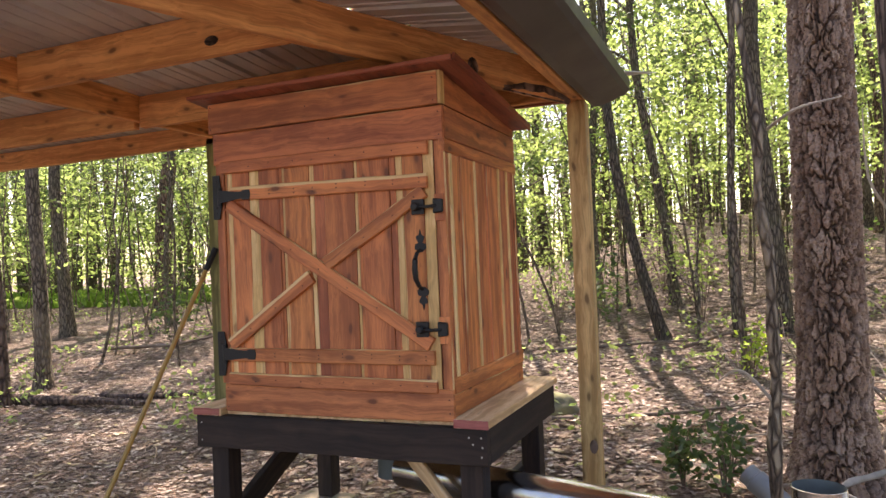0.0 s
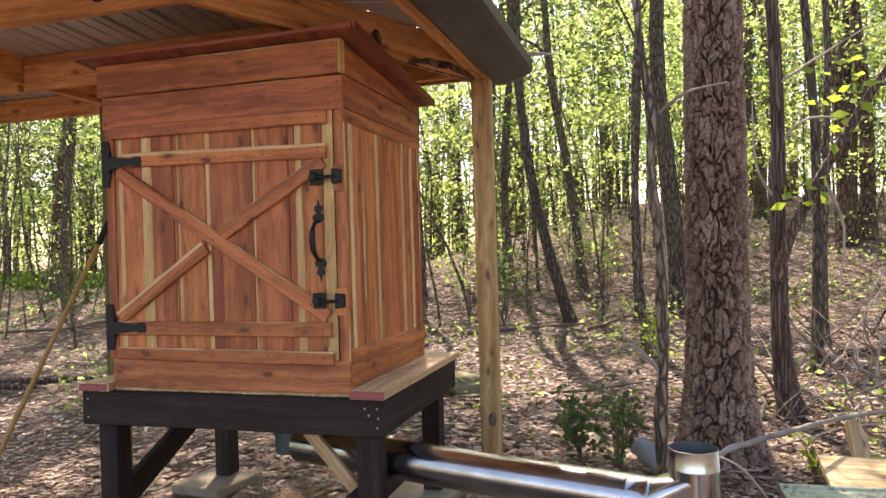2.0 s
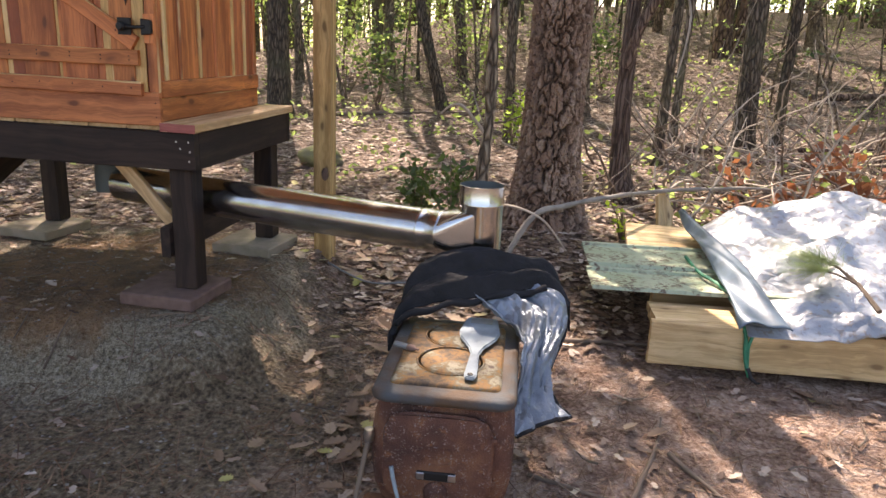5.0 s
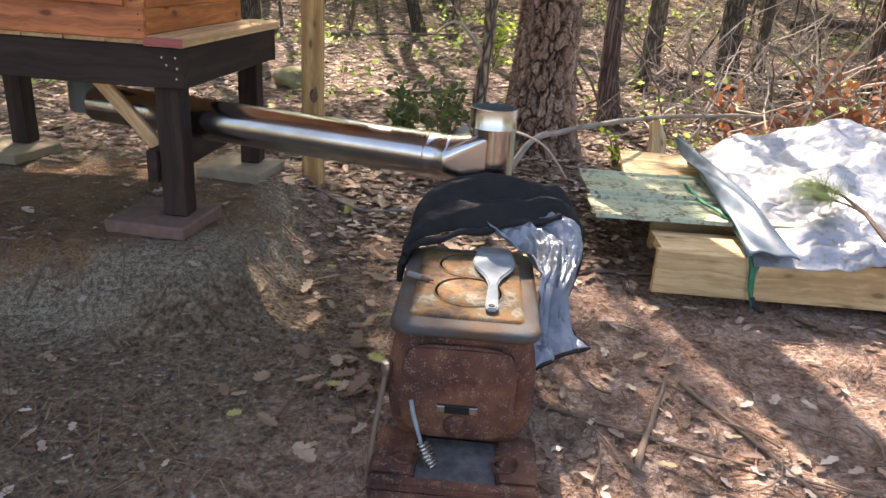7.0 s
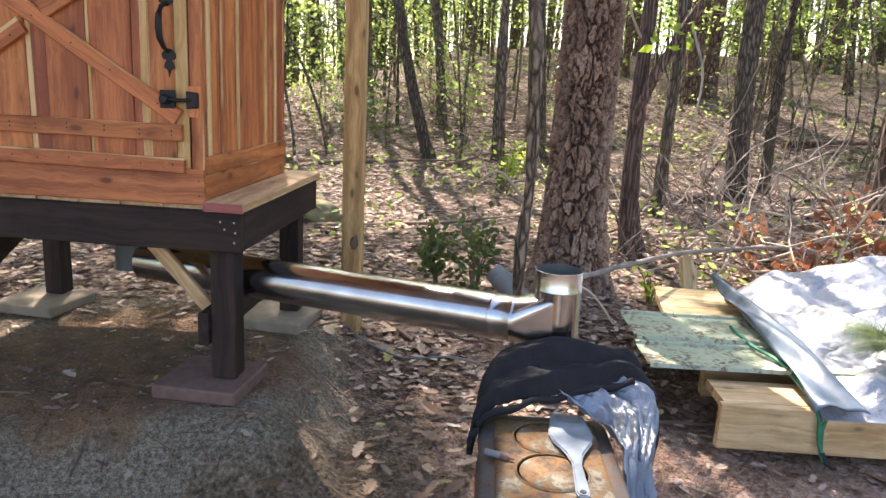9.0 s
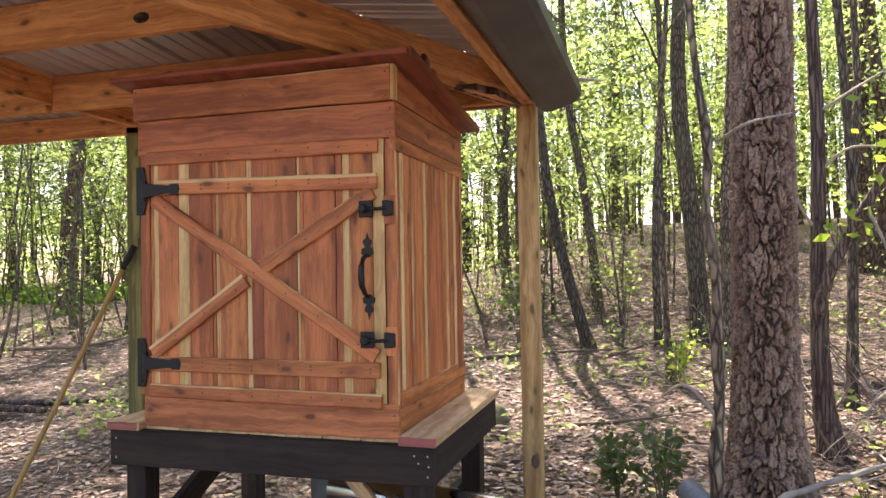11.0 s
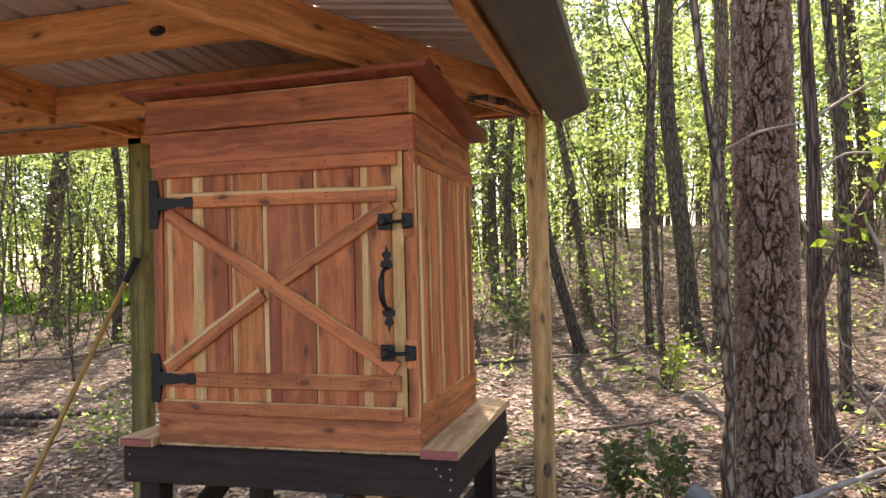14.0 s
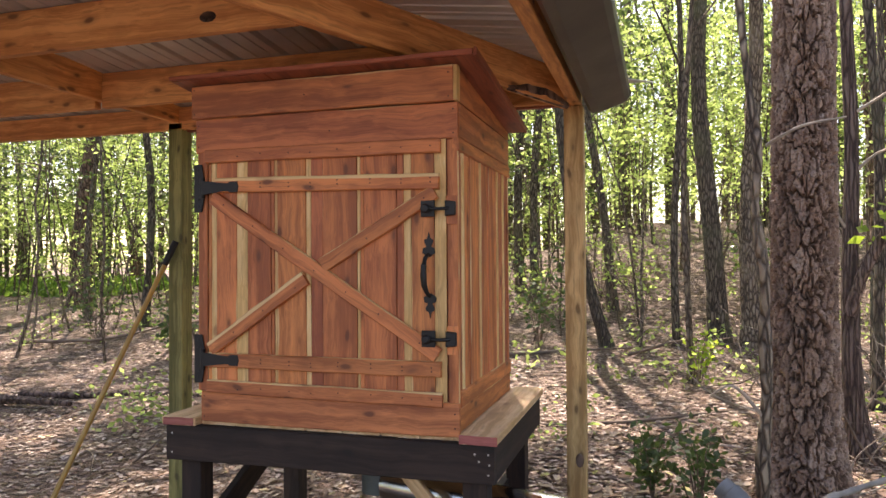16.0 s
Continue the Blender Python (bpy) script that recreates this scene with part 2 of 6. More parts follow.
def leaf_mat(name, dark, light, trans, tfac=0.45, rough=0.5):
    k = Mat(name, rough)
    isl = k.island()
    col = k.mix(isl, c4(*dark), c4(*light))
    k.color(col)
    tr = k.n("BsdfTranslucent", Color=k.mix(isl, c4(*[v * 0.7 for v in trans]), c4(*trans)))
    mixn = k.t.nodes.new("ShaderNodeMixShader")
    mixn.inputs[0].default_value = tfac
    k.t.links.new(k.b.outputs[0], mixn.inputs[1])
    k.t.links.new(tr, mixn.inputs[2])
    k.t.links.new(mixn.outputs[0], k.t.nodes["Material Output"].inputs[0])
    return k.m


LEAF = leaf_mat("spring_leaves", (0.085, 0.125, 0.032), (0.15, 0.205, 0.055), (0.56, 0.74, 0.22), 0.62)
LEAF_DARK = leaf_mat("evergreen_leaves", (0.03, 0.058, 0.02), (0.07, 0.115, 0.036), (0.16, 0.25, 0.06), 0.35, 0.42)
VINE = leaf_mat("bright_vine_leaves", (0.10, 0.22, 0.02), (0.20, 0.34, 0.04), (0.55, 0.75, 0.08), 0.55)
GRASS = leaf_mat("grass_blades", (0.06, 0.14, 0.02), (0.13, 0.24, 0.04), (0.25, 0.42, 0.06), 0.4)
DEADRED = leaf_mat("dead_oak_leaves", (0.22, 0.075, 0.035), (0.42, 0.17, 0.085), (0.5, 0.2, 0.08), 0.3)


def litter_mat(name, stops, rough=0.75):
    k = Mat(name, rough)
    isl = k.island()
    col = k.ramp(isl, *stops)
    col = k.mix(k.math("MULTIPLY", k.noise(k.obj(), 55.0, 3.0), 0.5), col, c4(0.10, 0.06, 0.04))
    k.color(col)
    return k.m


LITTER = litter_mat("dry_leaves", ((0.0, (0.09, 0.052, 0.034)), (0.35, (0.23, 0.15, 0.105)), (0.68, (0.46, 0.35, 0.27)), (0.96, (0.72, 0.61, 0.50)), (1.0, (0.42, 0.36, 0.11))))
NEEDLES = litter_mat("pine_straw", ((0.0, (0.12, 0.055, 0.027)), (0.6, (0.28, 0.15, 0.08)), (1.0, (0.44, 0.29, 0.18))))
OAKLEAF = litter_mat("oak_leaf", ((0.0, (0.17, 0.10, 0.06)), (0.45, (0.36, 0.25, 0.16)), (0.9, (0.60, 0.48, 0.34)), (0.95, (0.50, 0.46, 0.16)), (1.0, (0.40, 0.42, 0.12))))
PEBBLE = litter_mat("pebbles", ((0.0, (0.14, 0.12, 0.10)), (0.6, (0.26, 0.235, 0.20)), (1.0, (0.42, 0.39, 0.34))), 0.9)


def bark(name, dark, mid, light, sx=22.0, sz=5.0, moss=None):
    k = Mat(name, 0.9)
    rnd = k.rand()
    p = k.vmath("ADD", k.obj(), k.n("CombineXYZ", X=k.math("MULTIPLY", rnd, 9.0), Y=rnd, Z=k.math("MULTIPLY", rnd, 21.0)))
    q = k.vmath("ADD", k.vmath("MULTIPLY", p, (sx, sx, sz)), k.noise(p, 6.0, 3.0, out=1))
    v = k.n("TexVoronoi", props={"feature": "DISTANCE_TO_EDGE"}, Vector=q, Scale=1.0)
    n1, n2 = k.noise(q, 1.5, 5.0), k.noise(p, 2.2, 4.0)
    h = k.math("ADD", k.n("MapRange", i0=v, i1=0.0, i2=0.25), k.math("MULTIPLY", n1, 0.8))
    col = k.ramp(k.math("MULTIPLY", h, 0.6), (0.25, dark), (0.55, mid), (0.9, light))
    patch = k.n("MapRange", i0=n2, i1=0.5, i2=0.68)
    col = k.mix(k.math("MULTIPLY", patch, 0.6), col, c4(*(moss or light)))
    col = k.n("HueSaturation", Color=col, Value=k.math("ADD", 0.75, k.math("MULTIPLY", rnd, 0.5)))
    k.color(col)
    k.bump(h, 0.9, 0.02)
    return k.m


BARK = bark("grey_bark", (0.038, 0.029, 0.021), (0.125, 0.096, 0.066), (0.23, 0.185, 0.135), 34, 7, (0.135, 0.135, 0.075))
BARK_PALE = bark("pale_bark", (0.055, 0.04, 0.027), (0.17, 0.125, 0.085), (0.31, 0.245, 0.17), 30, 9)
BARK_PINE = bark("far_pine_bark", (0.035, 0.021, 0.015), (0.125, 0.075, 0.053), (0.23, 0.155, 0.115), 16, 6)
BARK_RED = bark("red_brown_bark", (0.06, 0.036, 0.027), (0.185, 0.12, 0.092), (0.28, 0.2, 0.155), 40, 3)


def plates_mat():
    k = Mat("pine_bark_plates", 0.85)
    isl = k.n("Attribute", out=2)
    isl.node.attribute_name = "plate"
    p = k.obj()
    n1, n2 = k.noise(p, 60.0, 5.0), k.noise(p, 7.0, 3.0)
    # dark inner bark and the cracks' shade at low values, plate faces at high
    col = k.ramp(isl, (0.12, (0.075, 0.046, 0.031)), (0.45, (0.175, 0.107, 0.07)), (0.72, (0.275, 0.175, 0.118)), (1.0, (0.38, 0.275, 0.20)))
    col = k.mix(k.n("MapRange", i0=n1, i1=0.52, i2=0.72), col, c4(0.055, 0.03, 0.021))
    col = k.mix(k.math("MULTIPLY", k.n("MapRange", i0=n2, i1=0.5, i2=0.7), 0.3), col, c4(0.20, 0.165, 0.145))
    k.color(col)
    k.bump(n1, 0.6, 0.006)
    return k.m


PLATES = plates_mat()


def ground_mat():
    k = Mat("forest_floor", 0.95)
    p = k.world()
    a, b, c = k.noise(p, 0.8, 5.0), k.noise(p, 9.0, 6.0), k.noise(p, 60.0, 5.0)
    e, g = k.noise(p, 23.0, 5.0, 0.65), k.noise(p, 170.0, 3.0)
    duff = k.ramp(k.math("ADD", k.math("MULTIPLY", b, 0.3), k.math("ADD", k.math("MULTIPLY", e, 0.45), k.math("MULTIPLY", c, 0.25))),
                  (0.40, (0.03, 0.02, 0.014)), (0.47, (0.12, 0.08, 0.058)), (0.53, (0.27, 0.195, 0.15)), (0.61, (0.54, 0.43, 0.36)))
    clay = k.ramp(k.math("ADD", k.math("MULTIPLY", b, 0.5), k.math("MULTIPLY", c, 0.5)), (0.38, (0.20, 0.105, 0.066)), (0.50, (0.46, 0.30, 0.22)), (0.62, (0.66, 0.50, 0.40)))
    soil = k.ramp(k.math("ADD", k.math("MULTIPLY", e, 0.4), k.math("MULTIPLY", c, 0.6)), (0.38, (0.06, 0.042, 0.026)), (0.5, (0.20, 0.147, 0.09)), (0.6, (0.33, 0.255, 0.165)), (0.68, (0.46, 0.385, 0.285)))
    grit = k.ramp(k.math("ADD", k.math("MULTIPLY", c, 0.5), k.math("MULTIPLY", g, 0.5)), (0.36, (0.085, 0.07, 0.046)), (0.5, (0.29, 0.25, 0.175)), (0.62, (0.50, 0.45, 0.35)))
    orange = k.ramp(b, (0.36, (0.12, 0.065, 0.03)), (0.64, (0.30, 0.155, 0.065)))
    # bare trodden soil about and before the stand
    far = k.n("VectorMath", out=1, props={"operation": "LENGTH"}, i0=k.vmath("MULTIPLY", k.vmath("SUBTRACT", p, (-0.55, -0.35, 0.0)), (0.62, 0.72, 0.0)))
    bare = k.n("MapRange", i0=k.math("ADD", far, k.math("MULTIPLY", k.math("SUBTRACT", b, 0.5), 0.55)), i1=0.98, i2=0.62)
    far2 = k.n("VectorMath", out=1, props={"operation": "LENGTH"}, i0=k.vmath("MULTIPLY", k.vmath("SUBTRACT", p, (1.9, -0.7, 0.0)), (0.6, 0.7, 0.0)))
    red = k.n("MapRange", i0=k.math("ADD", far2, k.math("MULTIPLY", k.math("SUBTRACT", a, 0.5), 1.2)), i1=1.1, i2=0.6)
    # gritty mounds heaped at the pavers, orange clay beneath the stand
    far3 = k.n("VectorMath", out=1, props={"operation": "LENGTH"}, i0=k.vmath("MULTIPLY", k.vmath("SUBTRACT", p, (-0.62, 0.32, 0.0)), (1.02, 1.15, 0.0)))
    d3 = k.math("ADD", far3, k.math("MULTIPLY", k.math("SUBTRACT", k.noise(p, 5.0, 4.0), 0.5), 0.5))
    heap = k.n("MapRange", i0=d3, i1=1.02, i2=0.86)
    under = k.n("MapRange", i0=k.math("ADD", d3, k.math("MULTIPLY", k.math("SUBTRACT", a, 0.5), 0.8)), i1=0.78, i2=0.62)
    col = k.mix(k.math("MULTIPLY", red, 0.75), duff, clay)
    col = k.mix(bare, col, soil)
    col = k.mix(k.math("MULTIPLY", heap, 0.9), col, grit)
    col = k.mix(k.math("MULTIPLY", under, 0.8), col, orange)
    k.color(col)
    k.bump(k.math("ADD", k.math("ADD", b, e), k.math("ADD", k.math("MULTIPLY", c, 0.7), k.math("MULTIPLY", g, 0.25))), 1.0, 0.05)
    return k.m


GROUND = ground_mat()


# ---------- mesh helpers ----------
def smooth(a, b, x):
    t = min(1.0, max(0.0, (x - a) / (b - a)))
    return t * t * (3 - 2 * t)


def ground_z(x, y):
    """The height of the forest floor: a mound under the stand, a hill behind."""
    z = -0.27 + 0.065 * min(y, 8) + 0.065 * max(0, y - 8) * smooth(30, 8, y)
    z += 0.13 * max(0, y - 8) * smooth(-7, 0, x) * (1 if y < 26 else 26 / y)
    d = math.hypot(max(-1.43 - x, 0, x - 0.03), max(-0.09 - y, 0, y - 0.98)) + 0.05 * noise.noise(Vector((x * 5, y * 5, 2)))
    z += (0.22 - 0.06 * min(max(y, 0), 1)) * smooth(0.36, 0.02, d)
    z += 0.12 * math.exp(-((x - 1.27) ** 2 + (y - 1.65) ** 2) / 0.25)
    return z


def mesh_of(name, verts, faces, material, flat=True):
    me = bpy.data.meshes.new(name)
    me.from_pydata(verts, [], faces)
    me.materials.append(material)
    if not flat:
        for poly in me.polygons:
            poly.use_smooth = True
        me.set_sharp_from_angle(angle=radians(50))
    me.update()
    return me


def put(name, me, parent=None, m=None, label=""):
    ob = new(name, me)
    if m is not None:
        ob.matrix_basis = m
    if parent is not None:
        ob.parent = parent
    return tagged(ob, label)


def part(name, bm, material, parent=None, label="", m=None, soft=False):
    """Links a bmesh as one mesh object under a thing or a part."""
    me = bpy.data.meshes.new(name)
    bm.to_mesh(me)
    bm.free()
    me.materials.append(material)
    if soft:
        for poly in me.polygons:
            poly.use_smooth = True
    return put(name, me, parent, m, label)


def thing(name, label, category, group="", m=None, kind=""):
    ob = new(name)
    ob.empty_display_size = 0.05
    if m is not None:
        ob.matrix_basis = m
    return tagged(ob, label, category, group, kind)


def axes(length_dir, width_dir, centre):
    """A pose whose z runs along length_dir and x along width_dir."""
    z = Vector(length_dir).normalized()
    x = Vector(width_dir)
    x = (x - z * x.dot(z)).normalized()
    y = z.cross(x)
    m = Matrix((x, y, z)).transposed().to_4x4()
    m.translation = Vector(centre)
    return m


def board_mesh(name, length, width, thick, material, rng, wob=0.0012, steps=8):
    """A sawn board with eased, slightly uneven edges; length along z."""
    e = min(0.0035, thick * 0.2)
    w, t = width / 2, thick / 2
    ring = [(-w, -t + e), (-w + e, -t), (w - e, -t), (w, -t + e), (w, t - e), (w - e, t), (-w + e, t), (-w, t - e)]
    verts, faces = [], []
    a = b = 0.0
    for i in range(steps + 1):
        z = -length / 2 + length * i / steps
        a = a * 0.5 + rng.uniform(-wob, wob)
        b = b * 0.5 + rng.uniform(-wob, wob)
        for x, y in ring:
            verts.append((x + (a if x < 0 else b), y, z))
    for i in range(steps):
        for j in range(8):
            k = (j + 1) % 8
            faces.append((i * 8 + j, i * 8 + k, i * 8 + 8 + k, i * 8 + 8 + j))
    faces.append(tuple(range(7, -1, -1)))
    faces.append(tuple(range(steps * 8, steps * 8 + 8)))
    return mesh_of(name, verts, faces, material)


RNG = random.Random(7)


def board(name, length, width, thick, material, m, parent=None, label="", wob=0.0012):
    return put(name, board_mesh(name, length, width, thick, material, RNG, wob), parent, m, label)


def board_box(name, lo, hi, along, material, parent=None, label="", flip=False, wob=0.0012):
    """A board that fills a box; its grain runs along the given axis."""
    lo, hi = Vector(lo), Vector(hi)
    size, mid = hi - lo, (hi + lo) / 2
    n = "xyz".index(along)
    rest = sorted([i for i in range(3) if i != n], key=lambda i: -size[i])
    ez, ex = Vector((0, 0, 0)), Vector((0, 0, 0))
    ez[n] = 1
    ex[rest[0]] = -1 if flip else 1
    return board(name, size[n], size[rest[0]], size[rest[1]], material, axes(ez, ex, mid), parent, label, wob)


def beam_between(name, a, b, width, thick, up, material, parent=None, label="", wob=0.002):
    """A board from a to b; its width lies along up."""
    a, b = Vector(a), Vector(b)
    return board(name, (b - a).length, width, thick, material, axes(b - a, up, (a + b) / 2), parent, label, wob)


def tube_data(points, radii, sides=8, cap=True, wob=0.0, rng=None):
    """Rings along a line of points."""
    pts = [Vector(p) for p in points]
    verts, faces = [], []
    up = Vector((0.13, 0.31, 0.94))
    for i, p in enumerate(pts):
        d = (pts[min(i + 1, len(pts) - 1)] - pts[max(i - 1, 0)]).normalized()
        x = d.cross(up if abs(d.dot(up)) < 0.95 else Vector((1, 0, 0))).normalized()
        y = d.cross(x)
        r = radii[i] if isinstance(radii, (list, tuple)) else radii
        for j in range(sides):
            a = 2 * math.pi * j / sides
            q = r * (1 + (rng.uniform(-wob, wob) if rng else 0))
            verts.append(tuple(p + x * (q * math.cos(a)) + y * (q * math.sin(a))))
    for i in range(len(pts) - 1):
        for j in range(sides):
            k = (j + 1) % sides
            faces.append((i * sides + j, i * sides + k, (i + 1) * sides + k, (i + 1) * sides + j))
    if cap:
        faces.append(tuple(range(sides - 1, -1, -1)))
        faces.append(tuple(range((len(pts) - 1) * sides, len(pts) * sides)))
    return verts, faces


def join(chunks):
    verts, faces = [], []
    for v, f in chunks:
        n = len(verts)
        verts += v
        faces += [tuple(i + n for i in q) for q in f]
    return verts, faces


def tube(name, points, radii, material, parent=None, sides=8, label="", wob=0.0, rng=None, m=None):
    v, f = tube_data(points, radii, sides, True, wob, rng)
    return put(name, mesh_of(name, v, f, material, False), parent, m, label)


def lathe(name, profile, material, parent=None, m=None, sides=32, label=""):
    """A turned shape about z from (radius, height) pairs."""
    verts, faces = [], []
    for r, z in profile:
        for j in range(sides):
            a = 2 * math.pi * j / sides
            verts.append((r * math.cos(a), r * math.sin(a), z))
    for i in range(len(profile) - 1):
        for j in range(sides):
            k = (j + 1) % sides
            faces.append((i * sides + j, i * sides + k, (i + 1) * sides + k, (i + 1) * sides + j))
    return put(name, mesh_of(name, verts, faces, material, False), parent, m, label)


def slab(name, outline, thick, material, parent=None, m=None, label="", bevel=0.002):
    """An outline in x and z, with thickness along y and eased edges."""
    bm = bmesh.new()
    vs = [bm.verts.new((x, -thick / 2, z)) for x, z in outline]
    face = bm.faces.new(vs)
    out = bmesh.ops.extrude_face_region(bm, geom=[face])
    bmesh.ops.translate(bm, verts=[v for v in out["geom"] if isinstance(v, bmesh.types.BMVert)], vec=(0, thick, 0))
    bmesh.ops.recalc_face_normals(bm, faces=bm.faces)
    if bevel:
        bmesh.ops.bevel(bm, geom=list(bm.edges), offset=bevel, segments=1, affect="EDGES")
    return part(name, bm, material, parent, label, m)


def box_part(name, lo, hi, material, parent=None, label="", bevel=0.003, m=None, segments=1):
    bm = bmesh.new()
    bmesh.ops.create_cube(bm, size=1)
    lo, hi = Vector(lo), Vector(hi)
    for v in bm.verts:
        v.co = Vector((lo[i] + (v.co[i] + 0.5) * (hi[i] - lo[i]) for i in range(3)))
    if bevel:
        bmesh.ops.bevel(bm, geom=list(bm.edges), offset=bevel, segments=segments, affect="EDGES")
    return part(name, bm, material, parent, label, m)


# ---------- ground ----------
def lines(near, far, step, reach):
    out, x, s = [], near, step
    while x < far:
        out.append(x)
        x += step
    out.append(far)
    while x < reach:
        s *= 1.22
        x += s
        out.append(x)
    x, s = near, step
    while x > -reach:
        s *= 1.22
        x -= s
        out.insert(0, x)
    return out


def build_ground():
    xs, ys = lines(-4, 4.5, 0.06, 160), lines(-2.2, 5, 0.06, 160)
    verts = []
    for y in ys:
        for x in xs:
            n = noise.noise(Vector((x * 0.9, y * 0.9, 1))) * 0.035 + noise.noise(Vector((x * 4, y * 4, 3))) * 0.012
            n += noise.noise(Vector((x * 14, y * 14, 5))) * 0.006
            verts.append((x, y, ground_z(x, y) + n * min(1, 0.4 + abs(y) * 0.3)))
    w = len(xs)
    faces = [(j * w + i, j * w + i + 1, j * w + w + i + 1, j * w + w + i) for j in range(len(ys) - 1) for i in range(w - 1)]
    tagged(put("ground", mesh_of("ground", verts, faces, GROUND, False)), "brown forest floor of leaf litter and bare sandy dirt", "ground", kind="structure")


build_ground()

# ---------- shelter roof ----------
RIGHT = lambda x: 2.13 + 0.121 * (0.24 - x)
REAR = lambda y: 2.2096 - 0.072 * y
shelter = thing("shelter", "open timber shelter with a corrugated metal roof over the smokehouse", "shelter")


def ribbed(name, along, lo, hi, other_lo, other_hi, height, clip, parent, label):
    """A roof sheet with raised ribs every 23 cm; the ribs run along one axis and the sheet ends on the hip line."""
    verts, faces, prof = [], [], []
    c = lo
    while c < hi:
        for off, up in ((0, 0), (0.075, 0), (0.078, 0.005), (0.092, 0.005), (0.095, 0), (0.15, 0), (0.153, 0.005), (0.167, 0.005), (0.17, 0), (0.2, 0), (0.212, 0.019), (0.228, 0.019)):
            if c + off <= hi:
                prof.append((c + off, up))
        c += 0.24
    for v, up in prof:
        a, b = clip(v, other_lo, other_hi)
        for w in (a, b):
            x, y = (w, v) if along == "x" else (v, w)
            verts.append((x, y, height(x, y) + up))
    for i in range(len(prof) - 1):
        faces.append((2 * i, 2 * i + 1, 2 * i + 3, 2 * i + 2))
    ob = put(name, mesh_of(name, verts, faces, SHEET), parent, None, label)
    sol = ob.modifiers.new("gauge", "SOLIDIFY")
    sol.thickness, sol.offset = 0.0015, 1


def hip_x(y):
    return -0.43 + (y + 0.02) * (0.486 / 0.82)


def hip_y(x):
    return -0.02 + (x + 0.43) * (0.82 / 0.486)


ribbed("roof_sheet", "x", -1.5, 1.12, 0, 0, lambda x, y: RIGHT(x), lambda y, a, b: (hip_x(y), 0.36), shelter, "grey ribbed metal roof sheet")
ribbed("roof_sheet", "y", -4.6, 0.22, 0, 0, lambda x, y: REAR(y), lambda x, a, b: (max(-1.5, hip_y(x)), 1.3), shelter, "grey ribbed metal roof sheet")
UP = (0, 0, 1)
# hip beam, rough sawn with bark left on its lower edge
hip_a, hip_b = Vector((hip_x(-1.5), -1.5, 0)), Vector((0.15, hip_y(0.15), 0))
for p in (hip_a, hip_b):
    p.z = RIGHT(p.x) - 0.085
beam_between("hip_rafter", hip_a, hip_b, 0.165, 0.045, UP, RAFTER, shelter, "orange rough-sawn hip rafter with dark knots")
hd = (hip_b - hip_a).normalized()
face = Vector((hd.y, -hd.x, 0))
rw = random.Random(3)
top_e = [hip_b - hd * (0.02 + 0.042 * i) + face * 0.0235 + Vector((0, 0, -0.082 + 0.05 * math.sin(math.pi * (0.1 + 0.086 * i)) + rw.uniform(-0.004, 0.004))) for i in range(11)]
low_e = [hip_b - hd * (0.02 + 0.042 * i) + face * 0.012 + Vector((0, 0, -0.092)) for i in range(11)]
bv_, bf_ = [], []
for a_, c_ in zip(top_e, low_e):
    m_ = (a_ + c_) / 2 + face * rw.uniform(0.004, 0.012)
    bv_ += [tuple(a_), tuple(m_), tuple(c_)]
for i in range(10):
    for j in range(2):
        bf_.append((3 * i + j, 3 * i + 3 + j, 3 * i + 4 + j, 3 * i + 1 + j))
put("bark_edge", mesh_of("bark_edge", bv_, bf_, BARK_PINE), shelter, None, "strip of dark bark left on the rafter's edge")
lathe("knot", [(0.0, 0.004), (0.016, 0.005), (0.026, 0.004), (0.031, 0.0), (0.0, 0.0)], BARK_PINE, shelter,
      axes(Vector((hd.y, -hd.x, 0)), (0, 0, 1), Vector((hip_x(0.43), 0.43, 2.062)) + Vector((hd.y, -hd.x, 0)) * 0.024) @ Matrix.Diagonal((1.55, 1.0, 1, 1)), 14, "dark oval knot")
# joists
board_box("joist", (-2.05, -1.5, 2.045), (-2.012, 1.0, 2.195), "y", RAFTER, shelter)
for x0, x1, y, lab in ((-2.01, hip_x(-0.29) - 0.02, -0.29, "orange rafter with a large knot"), (-2.01, hip_x(0.40) - 0.02, 0.40, ""), (-4.6, -2.052, 0.40, ""), (-4.6, -2.052, -0.29, ""),
                       (-2.01, hip_x(-1.0) - 0.02, -1.0, "")):
    top = REAR(y) - 0.004
    board_box("joist", (x0, y - 0.0, top - 0.165), (x1, y + 0.04, top), "x", RAFTER, shelter, lab)
lathe("knot", [(0.0, 0.003), (0.012, 0.004), (0.022, 0.003), (0.026, 0.0), (0.0, 0.0)], BARK_PINE, shelter,
      axes((0, -1, 0), (1, 0, 0), (-0.943, -0.291, 2.117)) @ Matrix.Diagonal((1.3, 0.75, 1, 1)), 12, "dark knot with a split")
board_box("header", (-4.6, 0.985, 2.008), (0.12, 1.025, 2.132), "x", RAFTER, shelter, "orange header beam along the back")
board_box("header", (-2.0, 1.03, 2.0), (0.13, 1.065, 2.13), "x", ROOFRED, shelter)
board_box("fascia", (0.155, -1.5, 1.99), (0.21, 1.03, 2.11), "y", RAFTER, shelter, "orange fascia board")
box_part("post", (0.128, 0.975, ground_z(0.17, 1.02) - 0.12), (0.217, 1.064, 1.988), POST, shelter, "new yellow treated post")
box_part("post", (-2.08, 0.985, ground_z(-2.0, 1.02) - 0.12), (-1.991, 1.074, 2.044), POST_OLD, shelter, "weathered greenish post")
